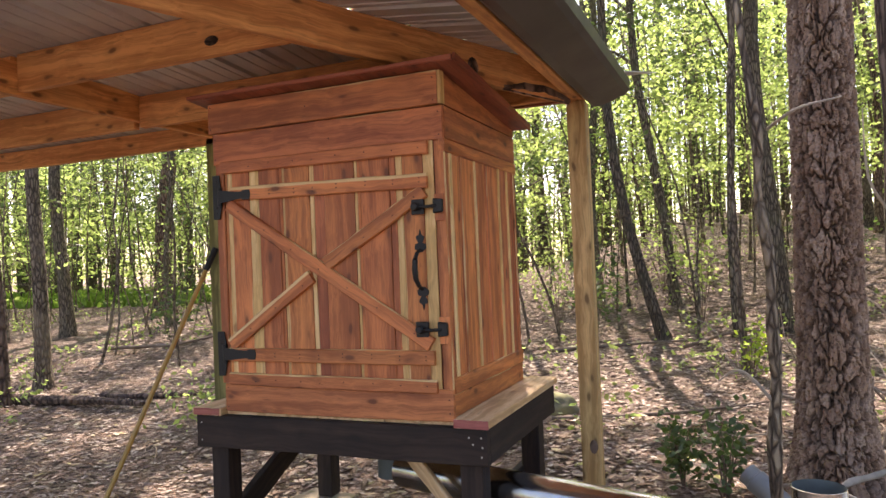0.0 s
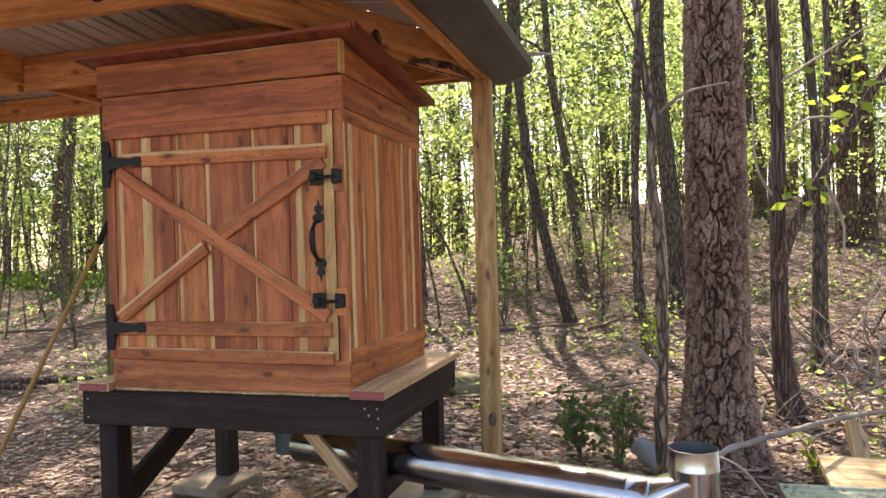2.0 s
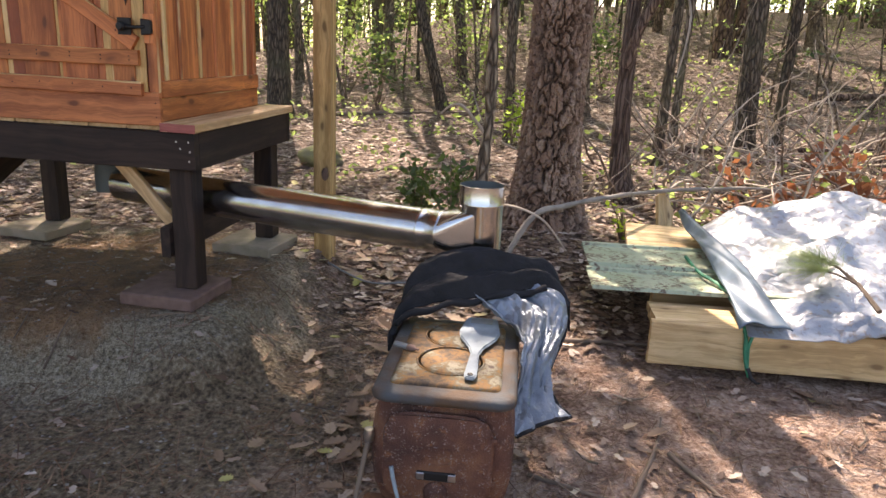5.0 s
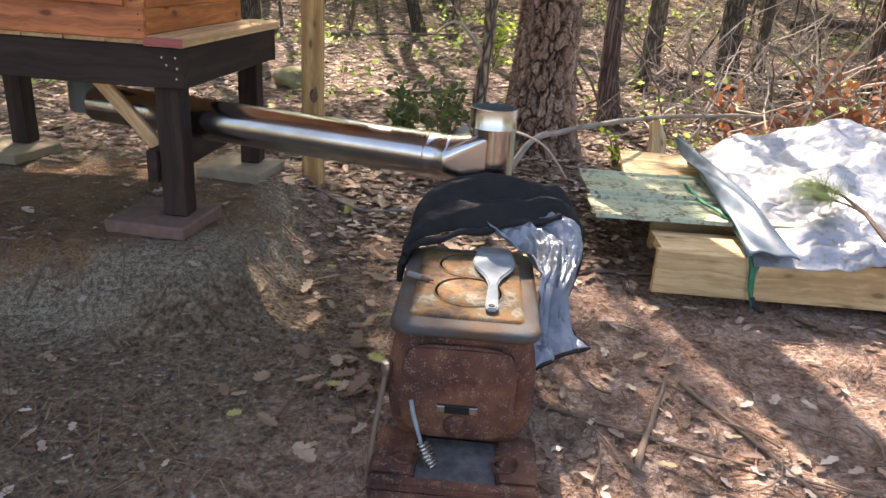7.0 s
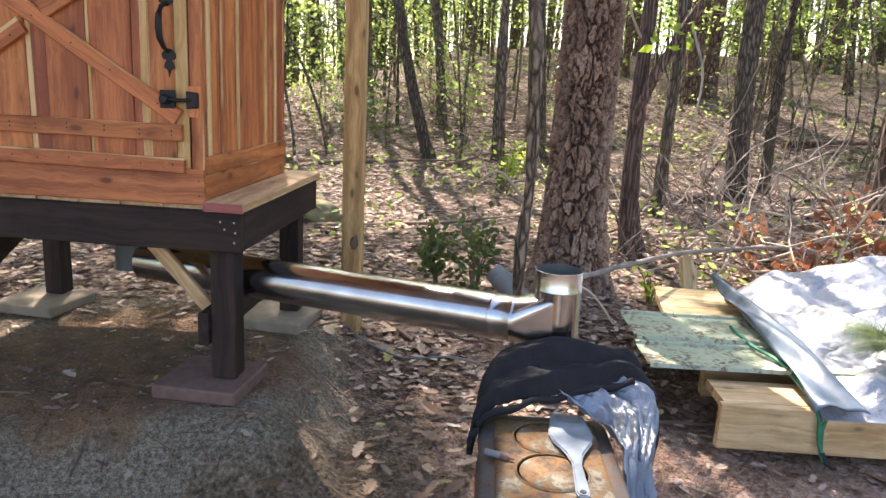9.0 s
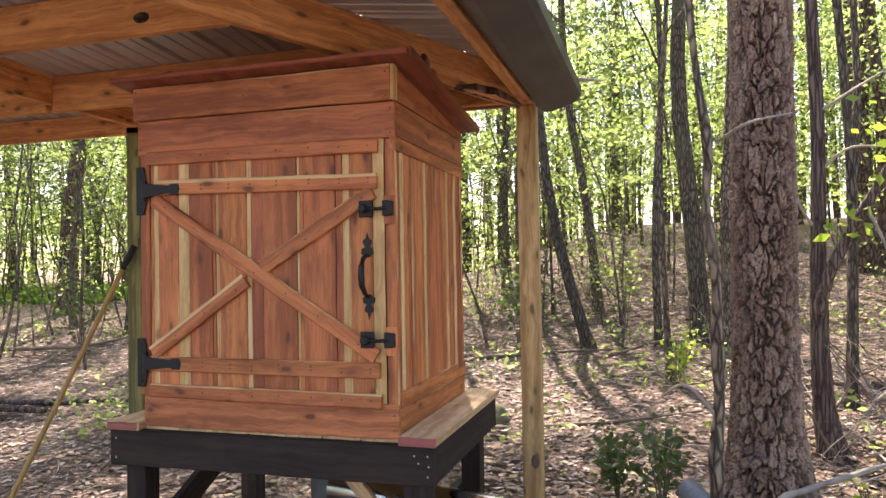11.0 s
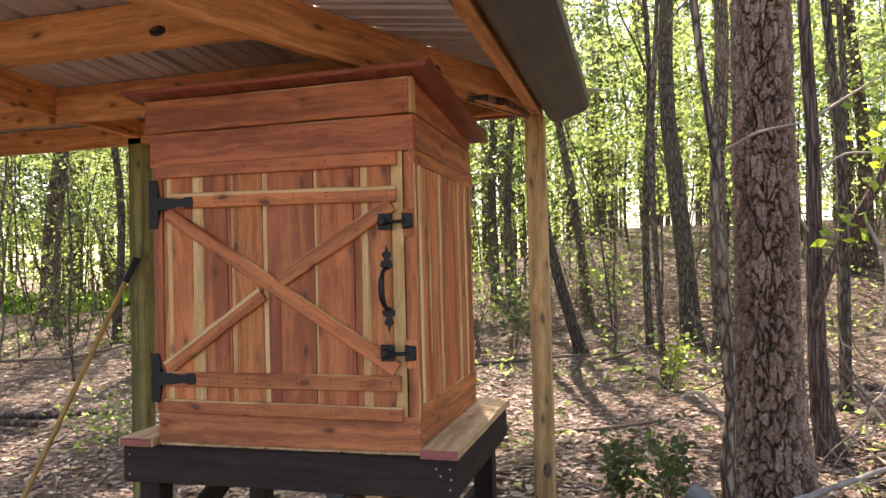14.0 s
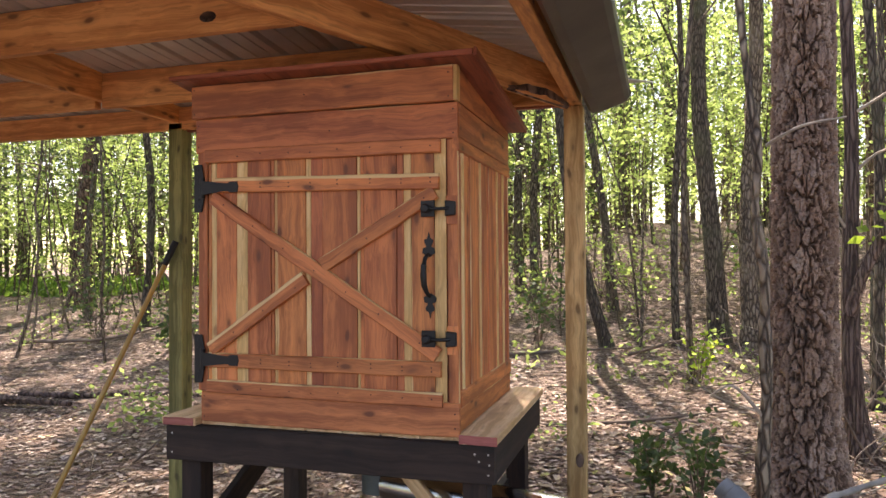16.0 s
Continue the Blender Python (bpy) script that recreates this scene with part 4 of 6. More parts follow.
# worn raised writing, too worn to read
for i in range(7):
    box_part("letter_bar", (-0.06 + i * 0.017, -0.032, 0.03 + 0.006 * math.sin(i * 0.5)), (-0.049 + i * 0.017, -0.0275, 0.044 + 0.006 * math.sin(i * 0.5)), RUST, fdoor, "", 0.001)
ring = [(0.04 * math.cos(a), -0.029, 0.01 + 0.014 * math.sin(a)) for a in [2 * math.pi * j / 20 for j in range(21)]]
tube("emblem_ring", ring, 0.0022, RUST, fdoor, 5)
for z in (0.07, -0.06):
    tube("lug", [(0.13, -0.012, z - 0.018), (0.13, -0.012, z + 0.018)], 0.012, RUST, fdoor, 8)
    tube("lug_arm", [(0.11, -0.02, z), (0.155, -0.006, z)], 0.008, RUST, fdoor, 6)
hearth = rounded_stack("hearth", [(-0.335, 0.200, 0.115, 0.02), (-0.325, 0.212, 0.125, 0.02), (-0.296, 0.216, 0.128, 0.02), (-0.29, 0.212, 0.124, 0.018)], RUST, stove, "rusted hearth shelf")
hearth.matrix_basis = Matrix.Translation((0, -0.345, 0))
for x0, x1, y0, y1 in ((-0.214, -0.102, -0.085, 0.122), (0.108, 0.214, -0.085, 0.122), (-0.214, 0.214, -0.126, -0.086)):
    box_part("hearth_rim", (x0, y0, -0.291), (x1, y1, -0.266), RUST, hearth, "orange-rusted hearth edge", 0.007, segments=2)
box_part("ash_bed", (-0.101, -0.085, -0.291), (0.107, 0.10, -0.282), CHAR, hearth, "grey ash", 0.002)
for x in (-0.13, 0.13):
    for y in (-0.36, 0.2):
        lathe("foot", [(0.018, -0.36), (0.022, -0.34), (0.03, -0.29), (0.034, -0.255)], RUST, stove, Matrix.Translation((x, y, 0)), 10)
tube("flue_collar", [(0.165, 0.05, -0.13), (0.25, 0.05, -0.13)], 0.045, RUST, stove, 16, "rusty flue collar")

# hand scraper lying on the stove
scr = thing("hand_scraper", "grey-blue plastic hand scraper lying on the stove", "scraper", m=pose(1.115, -0.35, TOP + 0.004, 0, 0, 1))
me_bm = bmesh.new()
out_l = [(-0.012, -0.354), (0.012, -0.354), (0.018, -0.335), (0.013, -0.19), (0.024, -0.14), (0.056, -0.07), (0.064, -0.02), (0.05, 0.10), (-0.05, 0.10), (-0.064, -0.02), (-0.056, -0.07), (-0.024, -0.14), (-0.013, -0.19), (-0.018, -0.335)]
f0 = me_bm.faces.new([me_bm.verts.new((x, y, 0)) for x, y in out_l])
ext = bmesh.ops.extrude_face_region(me_bm, geom=[f0])
bmesh.ops.translate(me_bm, verts=[v for v in ext["geom"] if isinstance(v, bmesh.types.BMVert)], vec=(0, 0, 0.012))
bmesh.ops.recalc_face_normals(me_bm, faces=me_bm.faces)
bmesh.ops.bevel(me_bm, geom=list(me_bm.edges), offset=0.004, segments=2, affect="EDGES")
part("blade", me_bm, BRUSHBLUE, scr)
box_part("label_plate", (-0.035, 0.045, 0.0115), (0.035, 0.085, 0.0135), PVC, scr, "pale plate", 0.001)
lathe("hanging_hole", [(0.0, 0.0131), (0.005, 0.0131), (0.008, 0.014), (0.009, 0.012)], IRON, scr, Matrix.Translation((0, -0.338, 0)), 12)
# small clear vial
vial = thing("vial", "small clear plastic vial with a red cap lying on the stove", "vial", m=axes((0.9, -0.35, 0), UP, (0.872, -0.505, 0.096)))
lathe("tube", [(0.0, 0.0), (0.008, 0.0), (0.009, 0.003), (0.009, 0.046), (0.007, 0.05)], PVC, vial, None, 14, "clear grey tube")
lathe("cap", [(0.0085, 0.046), (0.0095, 0.047), (0.0095, 0.066), (0.004, 0.072), (0.003, 0.085), (0.0, 0.085)], PAVER, vial, None, 14, "dull red cap")
# coil-handled lifter
lift = thing("lid_lifter", "steel stove lifter with a coiled spring grip resting on the hearth", "lifter", m=SM)
tube("shank", [(-0.125, -0.318, -0.12), (-0.118, -0.325, -0.15), (-0.10, -0.345, -0.20), (-0.075, -0.365, -0.262)], [0.006, 0.006, 0.0055, 0.005], BRUSHBLUE, lift, 8)
coil, ax0, ax1 = [], Vector((-0.088, -0.352, -0.222)), Vector((-0.055, -0.385, -0.268))
ad = (ax1 - ax0)
sx = ad.cross(Vector((0, 0, 1))).normalized()
sy = ad.cross(sx).normalized()
for j in range(97):
    t = j / 96
    r = 0.013 + 0.005 * math.sin(math.pi * t)
    coil.append(ax0 + ad * t + sx * (r * math.cos(t * 44)) + sy * (r * math.sin(t * 44)))
tube("spring_grip", coil, 0.0026, STEEL, lift, 5, "coiled wire grip")
rod = thing("steel_rod", "thin bent steel rod with a bolt head leaning by the stove", "rod", m=SM)
tube("shaft", [(-0.225, -0.40, -0.33), (-0.215, -0.33, -0.20), (-0.198, -0.26, -0.075)], 0.007, STICK, rod, 8)
lathe("bolt_head", [(0.0, 0.04), (0.013, 0.038), (0.016, 0.02), (0.012, 0.0), (0.0, 0.0)], STEEL, rod, Matrix.Translation((-0.198, -0.26, -0.085)), 10)


# ---------- cover ----------
def cloth(name, fn, nu, nv, material, parent, label, thick=0.004):
    verts = [tuple(fn(i / nu, j / nv)) for j in range(nv + 1) for i in range(nu + 1)]
    w = nu + 1
    faces = [(j * w + i, j * w + i + 1, j * w + w + i + 1, j * w + w + i) for j in range(nv) for i in range(nu)]
    ob = put(name, mesh_of(name, verts, faces, material, False), parent, None, label)
    sol = ob.modifiers.new("thickness", "SOLIDIFY")
    sol.thickness, sol.offset = thick, 1
    return ob


def path_at(pts, t):
    """A smooth line through points."""
    n = len(pts) - 1
    i = min(int(t * n), n - 1)
    f = t * n - i
    p = [Vector(pts[max(0, min(n, i + k))]) for k in (-1, 0, 1, 2)]
    return 0.5 * ((2 * p[1]) + (p[2] - p[0]) * f + (2 * p[0] - 5 * p[1] + 4 * p[2] - p[3]) * f * f + (3 * p[1] - p[0] - 3 * p[2] + p[3]) * f ** 3)


cover = thing("stove_cover", "black fabric cover with a silver lining thrown over the stove's back", "cover")
FRONT = [(0.825, -0.34, 0.0), (0.838, -0.34, 0.095), (0.93, -0.29, 0.145), (1.05, -0.27, 0.165), (1.17, -0.24, 0.185), (1.30, -0.19, 0.195), (1.39, -0.20, 0.15)]
BACK = [(0.84, -0.18, -0.05), (0.865, -0.17, 0.19), (0.94, -0.16, 0.275), (1.08, -0.15, 0.305), (1.22, -0.12, 0.275), (1.34, -0.10, 0.22), (1.40, -0.14, 0.02)]


def black_sheet(u, v):
    a, b = path_at(FRONT, u), path_at(BACK, u)
    p = a.lerp(b, v)
    p.z += 0.02 * math.sin(math.pi * v) + 0.028 * abs(2 * ((v * 1.7 - 0.55 * u + 0.12 * noise.noise(Vector((u * 3, v * 2, 1)))) % 1.0) - 1) * smooth(0, 0.15, v)
    p.z += sum(am * (0.4 - 1.6 * abs(noise.noise(Vector((u * fq, (v + 0.5 * u) * fq * 0.6, fq))))) for fq, am in ((4.0, 0.016), (11.0, 0.007), (22.0, 0.003)))
    return p


cloth("black_side", black_sheet, 110, 50, COVER, cover, "black woven fabric")
FOLD0 = [(0.825, -0.35, 0.0), (0.845, -0.35, 0.10), (0.94, -0.32, 0.145), (1.06, -0.275, 0.165), (1.19, -0.235, 0.19), (1.31, -0.20, 0.205)]
tube("folded_hem", [path_at(FOLD0, i / 30) + Vector((0, 0.004 * math.sin(i * 1.3), 0.006 * math.sin(i * 0.9))) for i in range(31)], [0.009 + 0.004 * abs(math.sin(i * 0.45)) for i in range(31)], COVER, cover, 8, "rolled black hem", 0.1, random.Random(4))
LIN_A = [(1.08, -0.26, 0.15), (1.17, -0.31, 0.118), (1.235, -0.40, 0.11), (1.25, -0.50, 0.07), (1.252, -0.58, -0.03), (1.257, -0.63, -0.10)]
LIN_B = [(1.28, -0.16, 0.205), (1.37, -0.19, 0.185), (1.385, -0.27, 0.11), (1.355, -0.38, 0.045), (1.345, -0.45, -0.04), (1.395, -0.52, -0.085)]


def lining(u, v):
    p = path_at(LIN_A, u).lerp(path_at(LIN_B, u), v)
    w = sum(am * (0.5 - 1.6 * abs(noise.noise(Vector((u * fq + 0.6 * v * fq, v * fq * 1.1, fq))))) for fq, am in ((2.3, 0.026), (6.0, 0.018), (14.0, 0.011)))
    w += 0.045 * (abs(2 * ((v * 2.3 + 0.5 * u + 0.25 * noise.noise(Vector((u * 2.5, v * 2, 3)))) % 1.0) - 1) - 0.5)
    p.z += w * (1 - u * 0.6) + 0.012 * math.sin(math.pi * v)
    p.x += w * u * 0.8
    return p


cloth("silver_side", lining, 80, 70, LINING, cover, "creased silver lining")
hem = [lining(1, j / 14) for j in range(15)] + [lining(1 - j / 20, 1) for j in range(1, 19)]
tube("black_hem", hem, 0.007, COVER, cover, 6, "black piped edge")

# ---------- lumber, panels, tarp ----------
lumber = [((1.735, 0.27, -0.122), (3.6, 0.345, -0.127), 0.178, 0.036, UP, LUMBER, "pale yellow pine plank standing on edge"),
          ((1.752, 0.405, -0.056), (3.3, 0.475, -0.058), 0.21, 0.036, (0, 1, 0), LUMBER, "pine plank lying flat under the tarp"),
          ((1.745, 1.50, -0.005), (3.4, 1.42, -0.005), 0.40, 0.036, (0, 1, 0.1), LUMBER, "orange pine plank lying at the back of the pile")]
for a, b, w, t, up, mt, lab in lumber:
    tagged(beam_between("plank", a, b, w, t, up, mt, None, lab), category="plank", group="lumber pile")
tagged(beam_between("plank", (1.80, 0.75, -0.13), (3.4, 0.85, -0.13), 0.14, 0.06, UP, LUMBER, None, "pine plank under the green panels"), category="plank", group="lumber pile")
tagged(beam_between("plank", (1.80, 1.25, -0.1), (3.4, 1.30, -0.1), 0.14, 0.06, UP, LUMBER, None, "pine plank under the green panels"), category="plank", group="lumber pile")


def panel(name, c, w, l, ang, label):
    """A siding panel: a flat sheet between two folded ribs and a turned-down edge."""
    t = thing(name, label, "panel", "green panels", pose(*c, 0, 0, ang))
    strips = (("rib", [(-w / 2, 0), (-w / 2 + 0.005, 0.014), (-w / 2 + 0.032, 0.014), (-w / 2 + 0.040, 0)]), ("flat_sheet", [(-w / 2 + 0.040, 0), (-0.1 * w, 0.002), (0.1 * w, -0.001), (w / 2 - 0.046, 0)]),
              ("rib", [(w / 2 - 0.046, 0), (w / 2 - 0.038, 0.012), (w / 2 - 0.014, 0.012), (w / 2 - 0.008, 0)]), ("turned_edge", [(w / 2 - 0.008, 0), (w / 2, -0.004), (w / 2 + 0.001, -0.018)]))
    for part_name, prof in strips:
        n = len(prof)
        ob = put(part_name, mesh_of(part_name, [(x, y, z) for x in (0, l) for y, z in prof], [(i, i + 1, n + i + 1, n + i) for i in range(n - 1)], GREENPANEL), t)
        g = ob.modifiers.new("gauge", "SOLIDIFY")
        g.thickness = 0.004


panel("siding_panel", (1.50, 0.99, 0.018), 0.40, 1.5, 3, "dirty pale green siding panel lying on the lumber")
panel("siding_panel", (1.505, 0.64, 0.004), 0.31, 1.5, 3, "dirty pale green siding panel lying on the lumber")

tarp = thing("tarp", "silver-grey plastic tarp spread over the lumber pile", "tarp")
EDGE_L = [(2.09, 0.22, -0.03), (2.08, 0.55, 0.03), (2.07, 0.95, 0.05), (2.06, 1.35, 0.06), (2.10, 1.55, 0.07)]


def tarp_sheet(u, v):
    p = path_at(EDGE_L, v)
    x = p.x + u * 2.2
    y = p.y + u * (0.10 - 0.05 * v)
    z = p.z + 0.16 * math.sin(min(1, u * 1.6) * math.pi / 2) * smooth(0.0, 0.75, v) + 0.02 * smooth(0, 0.2, u)
    z += 0.05 * noise.noise(Vector((x * 2.6, y * 2.6, 2))) + 0.03 * noise.noise(Vector((x * 6 + y * 3, y * 7, 5))) * smooth(0, 0.1, u)
    s = smooth(0, 0.12, u)
    for k, (fq, am) in enumerate(((2.2, 0.075), (4.7, 0.055), (9.5, 0.032), (19.0, 0.014))):
        z -= am * (0.32 - abs(noise.noise(Vector((x * fq * 0.8 + y * 0.4 * fq, y * fq * 1.15, 3 + 7 * k))))) * s
    for ax, ay, off, am in ((0.9, 0.45, 0.1, 0.05), (-0.5, 0.85, 0.35, 0.04), (0.25, -0.95, 0.7, 0.035)):
        q = ((x * ax + y * ay) * 1.7 + off + 0.2 * noise.noise(Vector((x * 2, y * 2, off * 9)))) % 1.0
        z += am * max(0.0, 1 - abs(q - 0.5) * 5) * s
    z += 0.10 * math.exp(-((u - 0.30) / 0.16) ** 2 - ((v - 0.72) / 0.22) ** 2)
    if v > 0.93:
        z -= (v - 0.93) * 1.6
    if v < 0.06:
        z = max(z - (0.06 - v) * 0.6, -0.055)
    return Vector((x, y, max(z, 0.0 - 0.05)))


cloth("sheet", tarp_sheet, 150, 100, TARP, tarp, "creased silver-grey sheet", 0.003)


def tarp_fold(u, v):
    p = path_at([(2.07, 0.21, -0.02), (2.07, 0.5, 0.055), (2.06, 0.9, 0.085), (2.05, 1.3, 0.10), (2.04, 1.56, 0.13)], v)
    w = 0.02 + 0.17 * (1 - v) ** 0.8
    return p + Vector((w * u - 0.02, 0.02 * math.sin(v * 9), 0.03 * math.sin(math.pi * u) + 0.012 * math.sin(u * 8 + v * 14)))


cloth("turned_edge", tarp_fold, 16, 50, UNDERSIDE, tarp, "blue-grey turned-back edge", 0.004)
# bungee cord
cord = thing("bungee_cord", "green bungee cord hooked over the plank", "cord")
cp = [(1.98, 1.02, 0.035), (2.0, 0.78, 0.03), (2.06, 0.60, 0.025), (2.09, 0.45, -0.005), (2.085, 0.30, -0.03), (2.09, 0.255, -0.06), (2.10, 0.248, -0.15), (2.115, 0.22, -0.215)]
tube("cord", [path_at(cp, i / 40) for i in range(41)], 0.008, ROPE, cord, 7, "", 0.12, random.Random(8))
tube("cord", [path_at([(2.13, 0.33, -0.02), (2.12, 0.262, -0.045), (2.105, 0.25, -0.1), (2.11, 0.245, -0.18)], i / 16) for i in range(17)], 0.007, ROPE, cord, 7)
tube("hook", [(2.11, 0.235, -0.185), (2.12, 0.215, -0.215), (2.14, 0.20, -0.228), (2.15, 0.19, -0.222)], [0.010, 0.009, 0.006, 0.004], IRON, cord, 7, "black hook")
# pine sprig on the tarp
sprig = thing("pine_sprig", "broken pine sprig with green needles on the tarp", "sprig")
tube("twig", [(2.52, 0.20, 0.10), (2.50, 0.36, 0.15), (2.47, 0.50, 0.175), (2.42, 0.60, 0.185)], [0.010, 0.008, 0.006, 0.004], STICK, sprig, 6)
tube("twig", [(2.50, 0.36, 0.15), (2.45, 0.42, 0.165), (2.40, 0.46, 0.17)], [0.006, 0.005, 0.003], STICK, sprig, 6)
rs = random.Random(12)
chunks = []
for c, dirx, count in (((2.42, 0.60, 0.185), (-0.9, 0.35), 170), ((2.46, 0.53, 0.18), (-0.5, 0.5), 120), ((2.40, 0.46, 0.175), (-1.0, 0.0), 170), ((2.43, 0.58, 0.185), (-0.6, -0.5), 120)):
    for i in range(count):
        a = Vector((dirx[0] + rs.gauss(0, 0.42), dirx[1] + rs.gauss(0, 0.42), rs.uniform(-0.15, 0.4))).normalized()
        b = Vector(c) + Vector((rs.gauss(0, 0.018), rs.gauss(0, 0.018), 0))
        e = b + a * rs.uniform(0.12, 0.24)
        e.z -= 0.02
        s = a.cross(Vector((0, 0, 1))) * 0.0016
        chunks.append(([tuple(b - s), tuple(b + s), tuple(e)], [(0, 1, 2)]))
v, f = join(chunks)
put("needles", mesh_of("needles", v, f, NEEDLE), sprig, None, "long green needles")
# offcut behind the pile
tagged(slab("wood_offcut", [(-0.045, -0.16), (0.05, -0.18), (0.06, 0.02), (-0.01, 0.13), (-0.05, 0.09)], 0.03, LUMBER, None, pose(2.0, 1.95, 0.06, -25, 10, 25), "pale split offcut of wood leaning behind the lumber"), category="offcut")
# grey drain pipe
pv = thing("drain_pipe", "grey plastic drain pipe lying by the pine", "pipe")
lathe("pipe", [(0.05, 0.0), (0.056, 0.0), (0.056, 0.05), (0.062, 0.055), (0.062, 0.12), (0.058, 0.125), (0.058, 0.24), (0.05, 0.24), (0.05, 0.0)], PVC, pv, axes((0.6, -0.35, -0.45), UP, (0.85, 1.60, 0.075)), 28)

# mossy stone behind the stand
rock = bmesh.new()
bmesh.ops.create_icosphere(rock, subdivisions=4, radius=1.0)
for vtx in rock.verts:
    q = vtx.co.copy()
    vtx.co = Vector((q.x * 0.20, q.y * 0.14, q.z * 0.11)) * (1 + 0.25 * noise.noise(q * 1.3) + 0.1 * noise.noise(q * 4))
tagged(part("stone", rock, MOSS, None, "rounded stone with pale green moss on the leaf litter", pose(-0.62, 3.45, ground_z(-0.62, 3.45) + 0.05), True), category="stone")
# pole tool against the far post
pole = thing("pole_tool", "yellow wooden tool pole with black ends leaning on the post", "pole")
P0, P1 = Vector((-2.42, 0.36, -0.155)), Vector((-2.02, 0.968, 1.378))
pd = P1 - P0
tube("shaft", [P0 + pd * t for t in (0.06, 0.5, 0.92)], 0.0135, YELLOWPOLE, pole, 10)
tube("grip", [P0 + pd * 0.915, P0 + pd * 0.96, P1], [0.017, 0.0185, 0.018], IRON, pole, 10, "black rubber grip")
tube("ferrule", [P0, P0 + pd * 0.03, P0 + pd * 0.075], [0.02, 0.019, 0.016], IRON, pole, 10, "black ferrule")

wire = thing("wire", "pale wire lying on the ground by the post", "wire")
tube("strand", [path_at([(0.22, 0.92, ground_z(0.22, 0.92) + 0.02), (0.45, 0.86, ground_z(0.45, 0.86) + 0.03), (0.7, 0.90, ground_z(0.7, 0.9) + 0.03), (0.95, 0.80, ground_z(0.95, 0.8) + 0.015)], i / 20) for i in range(21)], 0.005, PVC, wire, 6)


# ---------- trees ----------
def quads(name, centres, sizes, material, rng, droop=0.3):
    """Many small pointed leaves as one mesh."""
    n = len(centres)
    c = np.asarray(centres, float)
    s = np.asarray(sizes, float)[:, None]
    d = rng.normal(size=(n, 3))
    d[:, 2] = d[:, 2] * 0.5 - droop
    d /= np.linalg.norm(d, axis=1)[:, None]
    e = np.cross(d, rng.normal(size=(n, 3)))
    e /= np.linalg.norm(e, axis=1)[:, None]
    v = np.stack([c - d * s * 0.5, c + e * s * 0.28 - d * s * 0.05, c + d * s * 0.5, c - e * s * 0.28 - d * s * 0.05], 1).reshape(-1, 3)
    me = bpy.data.meshes.new(name)
    me.vertices.add(4 * n)
    me.loops.add(4 * n)
    me.polygons.add(n)
    me.vertices.foreach_set("co", v.ravel())
    me.loops.foreach_set("vertex_index", np.arange(4 * n))
    me.polygons.foreach_set("loop_start", np.arange(0, 4 * n, 4))
    me.polygons.foreach_set("loop_total", np.full(n, 4))
    me.materials.append(material)
    me.update()
    me.validate()
    return me


def clumps(rng, count, per, centre, spread, tight):
    mid = np.asarray(centre) + rng.normal(size=(count, 3)) * np.asarray(spread)
    return (np.repeat(mid, per, 0) + rng.normal(size=(count * per, 3)) * np.asarray(tight)), mid


NPR = np.random.default_rng(21)
CROWNS = []
for i in range(5):
    pts, mid = clumps(NPR, 8, 74, (0, 0, 10.5), (1.8, 1.8, 1.8), (0.26, 0.26, 0.14))
    CROWNS.append(quads("crown", pts, NPR.uniform(0.09, 0.19, len(pts)), LEAF, NPR))
# denser crown for trees added only to shade the ground
pts, mid = clumps(NPR, 26, 80, (0, 0, 10.5), (1.6, 1.6, 1.5), (0.28, 0.28, 0.16))
SHADE_CROWN = quads("crown", pts, NPR.uniform(0.10, 0.20, len(pts)), LEAF, NPR)
UNDER = []
for i in range(8):
    pts, mid = clumps(NPR, 36, 36, (0, 0, 3.0), (0.95, 0.95, 1.1), (0.22, 0.22, 0.05))
    pts[:, 2] = np.where(pts[:, 2] < 0.7, 2.0 + pts[:, 2], pts[:, 2])
    UNDER.append((quads("crown", pts, NPR.uniform(0.05, 0.10, len(pts)), LEAF_DARK if i in (0, 5) else LEAF, NPR), mid))
TR = random.Random(31)


def trunk_line(r, h, lean, rng, bend=0.12):
    pts, rad, n, ph = [], [], 16, rng.uniform(0, 6)
    for i in range(n + 1):
        t = i / n
        z = -0.15 + h * t ** 1.3
        k = min(1, max(0, z) * 0.3)
        along = z if abs(lean[0]) < 0.15 else 2.1 * math.tanh(z / 2.1) * 1.45
        pts.append(Vector((lean[0] * along + bend * math.sin(z * 0.9 + ph) * k, lean[1] * z + bend * math.cos(z * 0.7 + ph) * k, z)))
        rad.append(r * (1.0 - 0.72 * t) * (1 + 0.55 * math.exp(-max(z, 0) / max(0.12, r))))
    return pts, rad


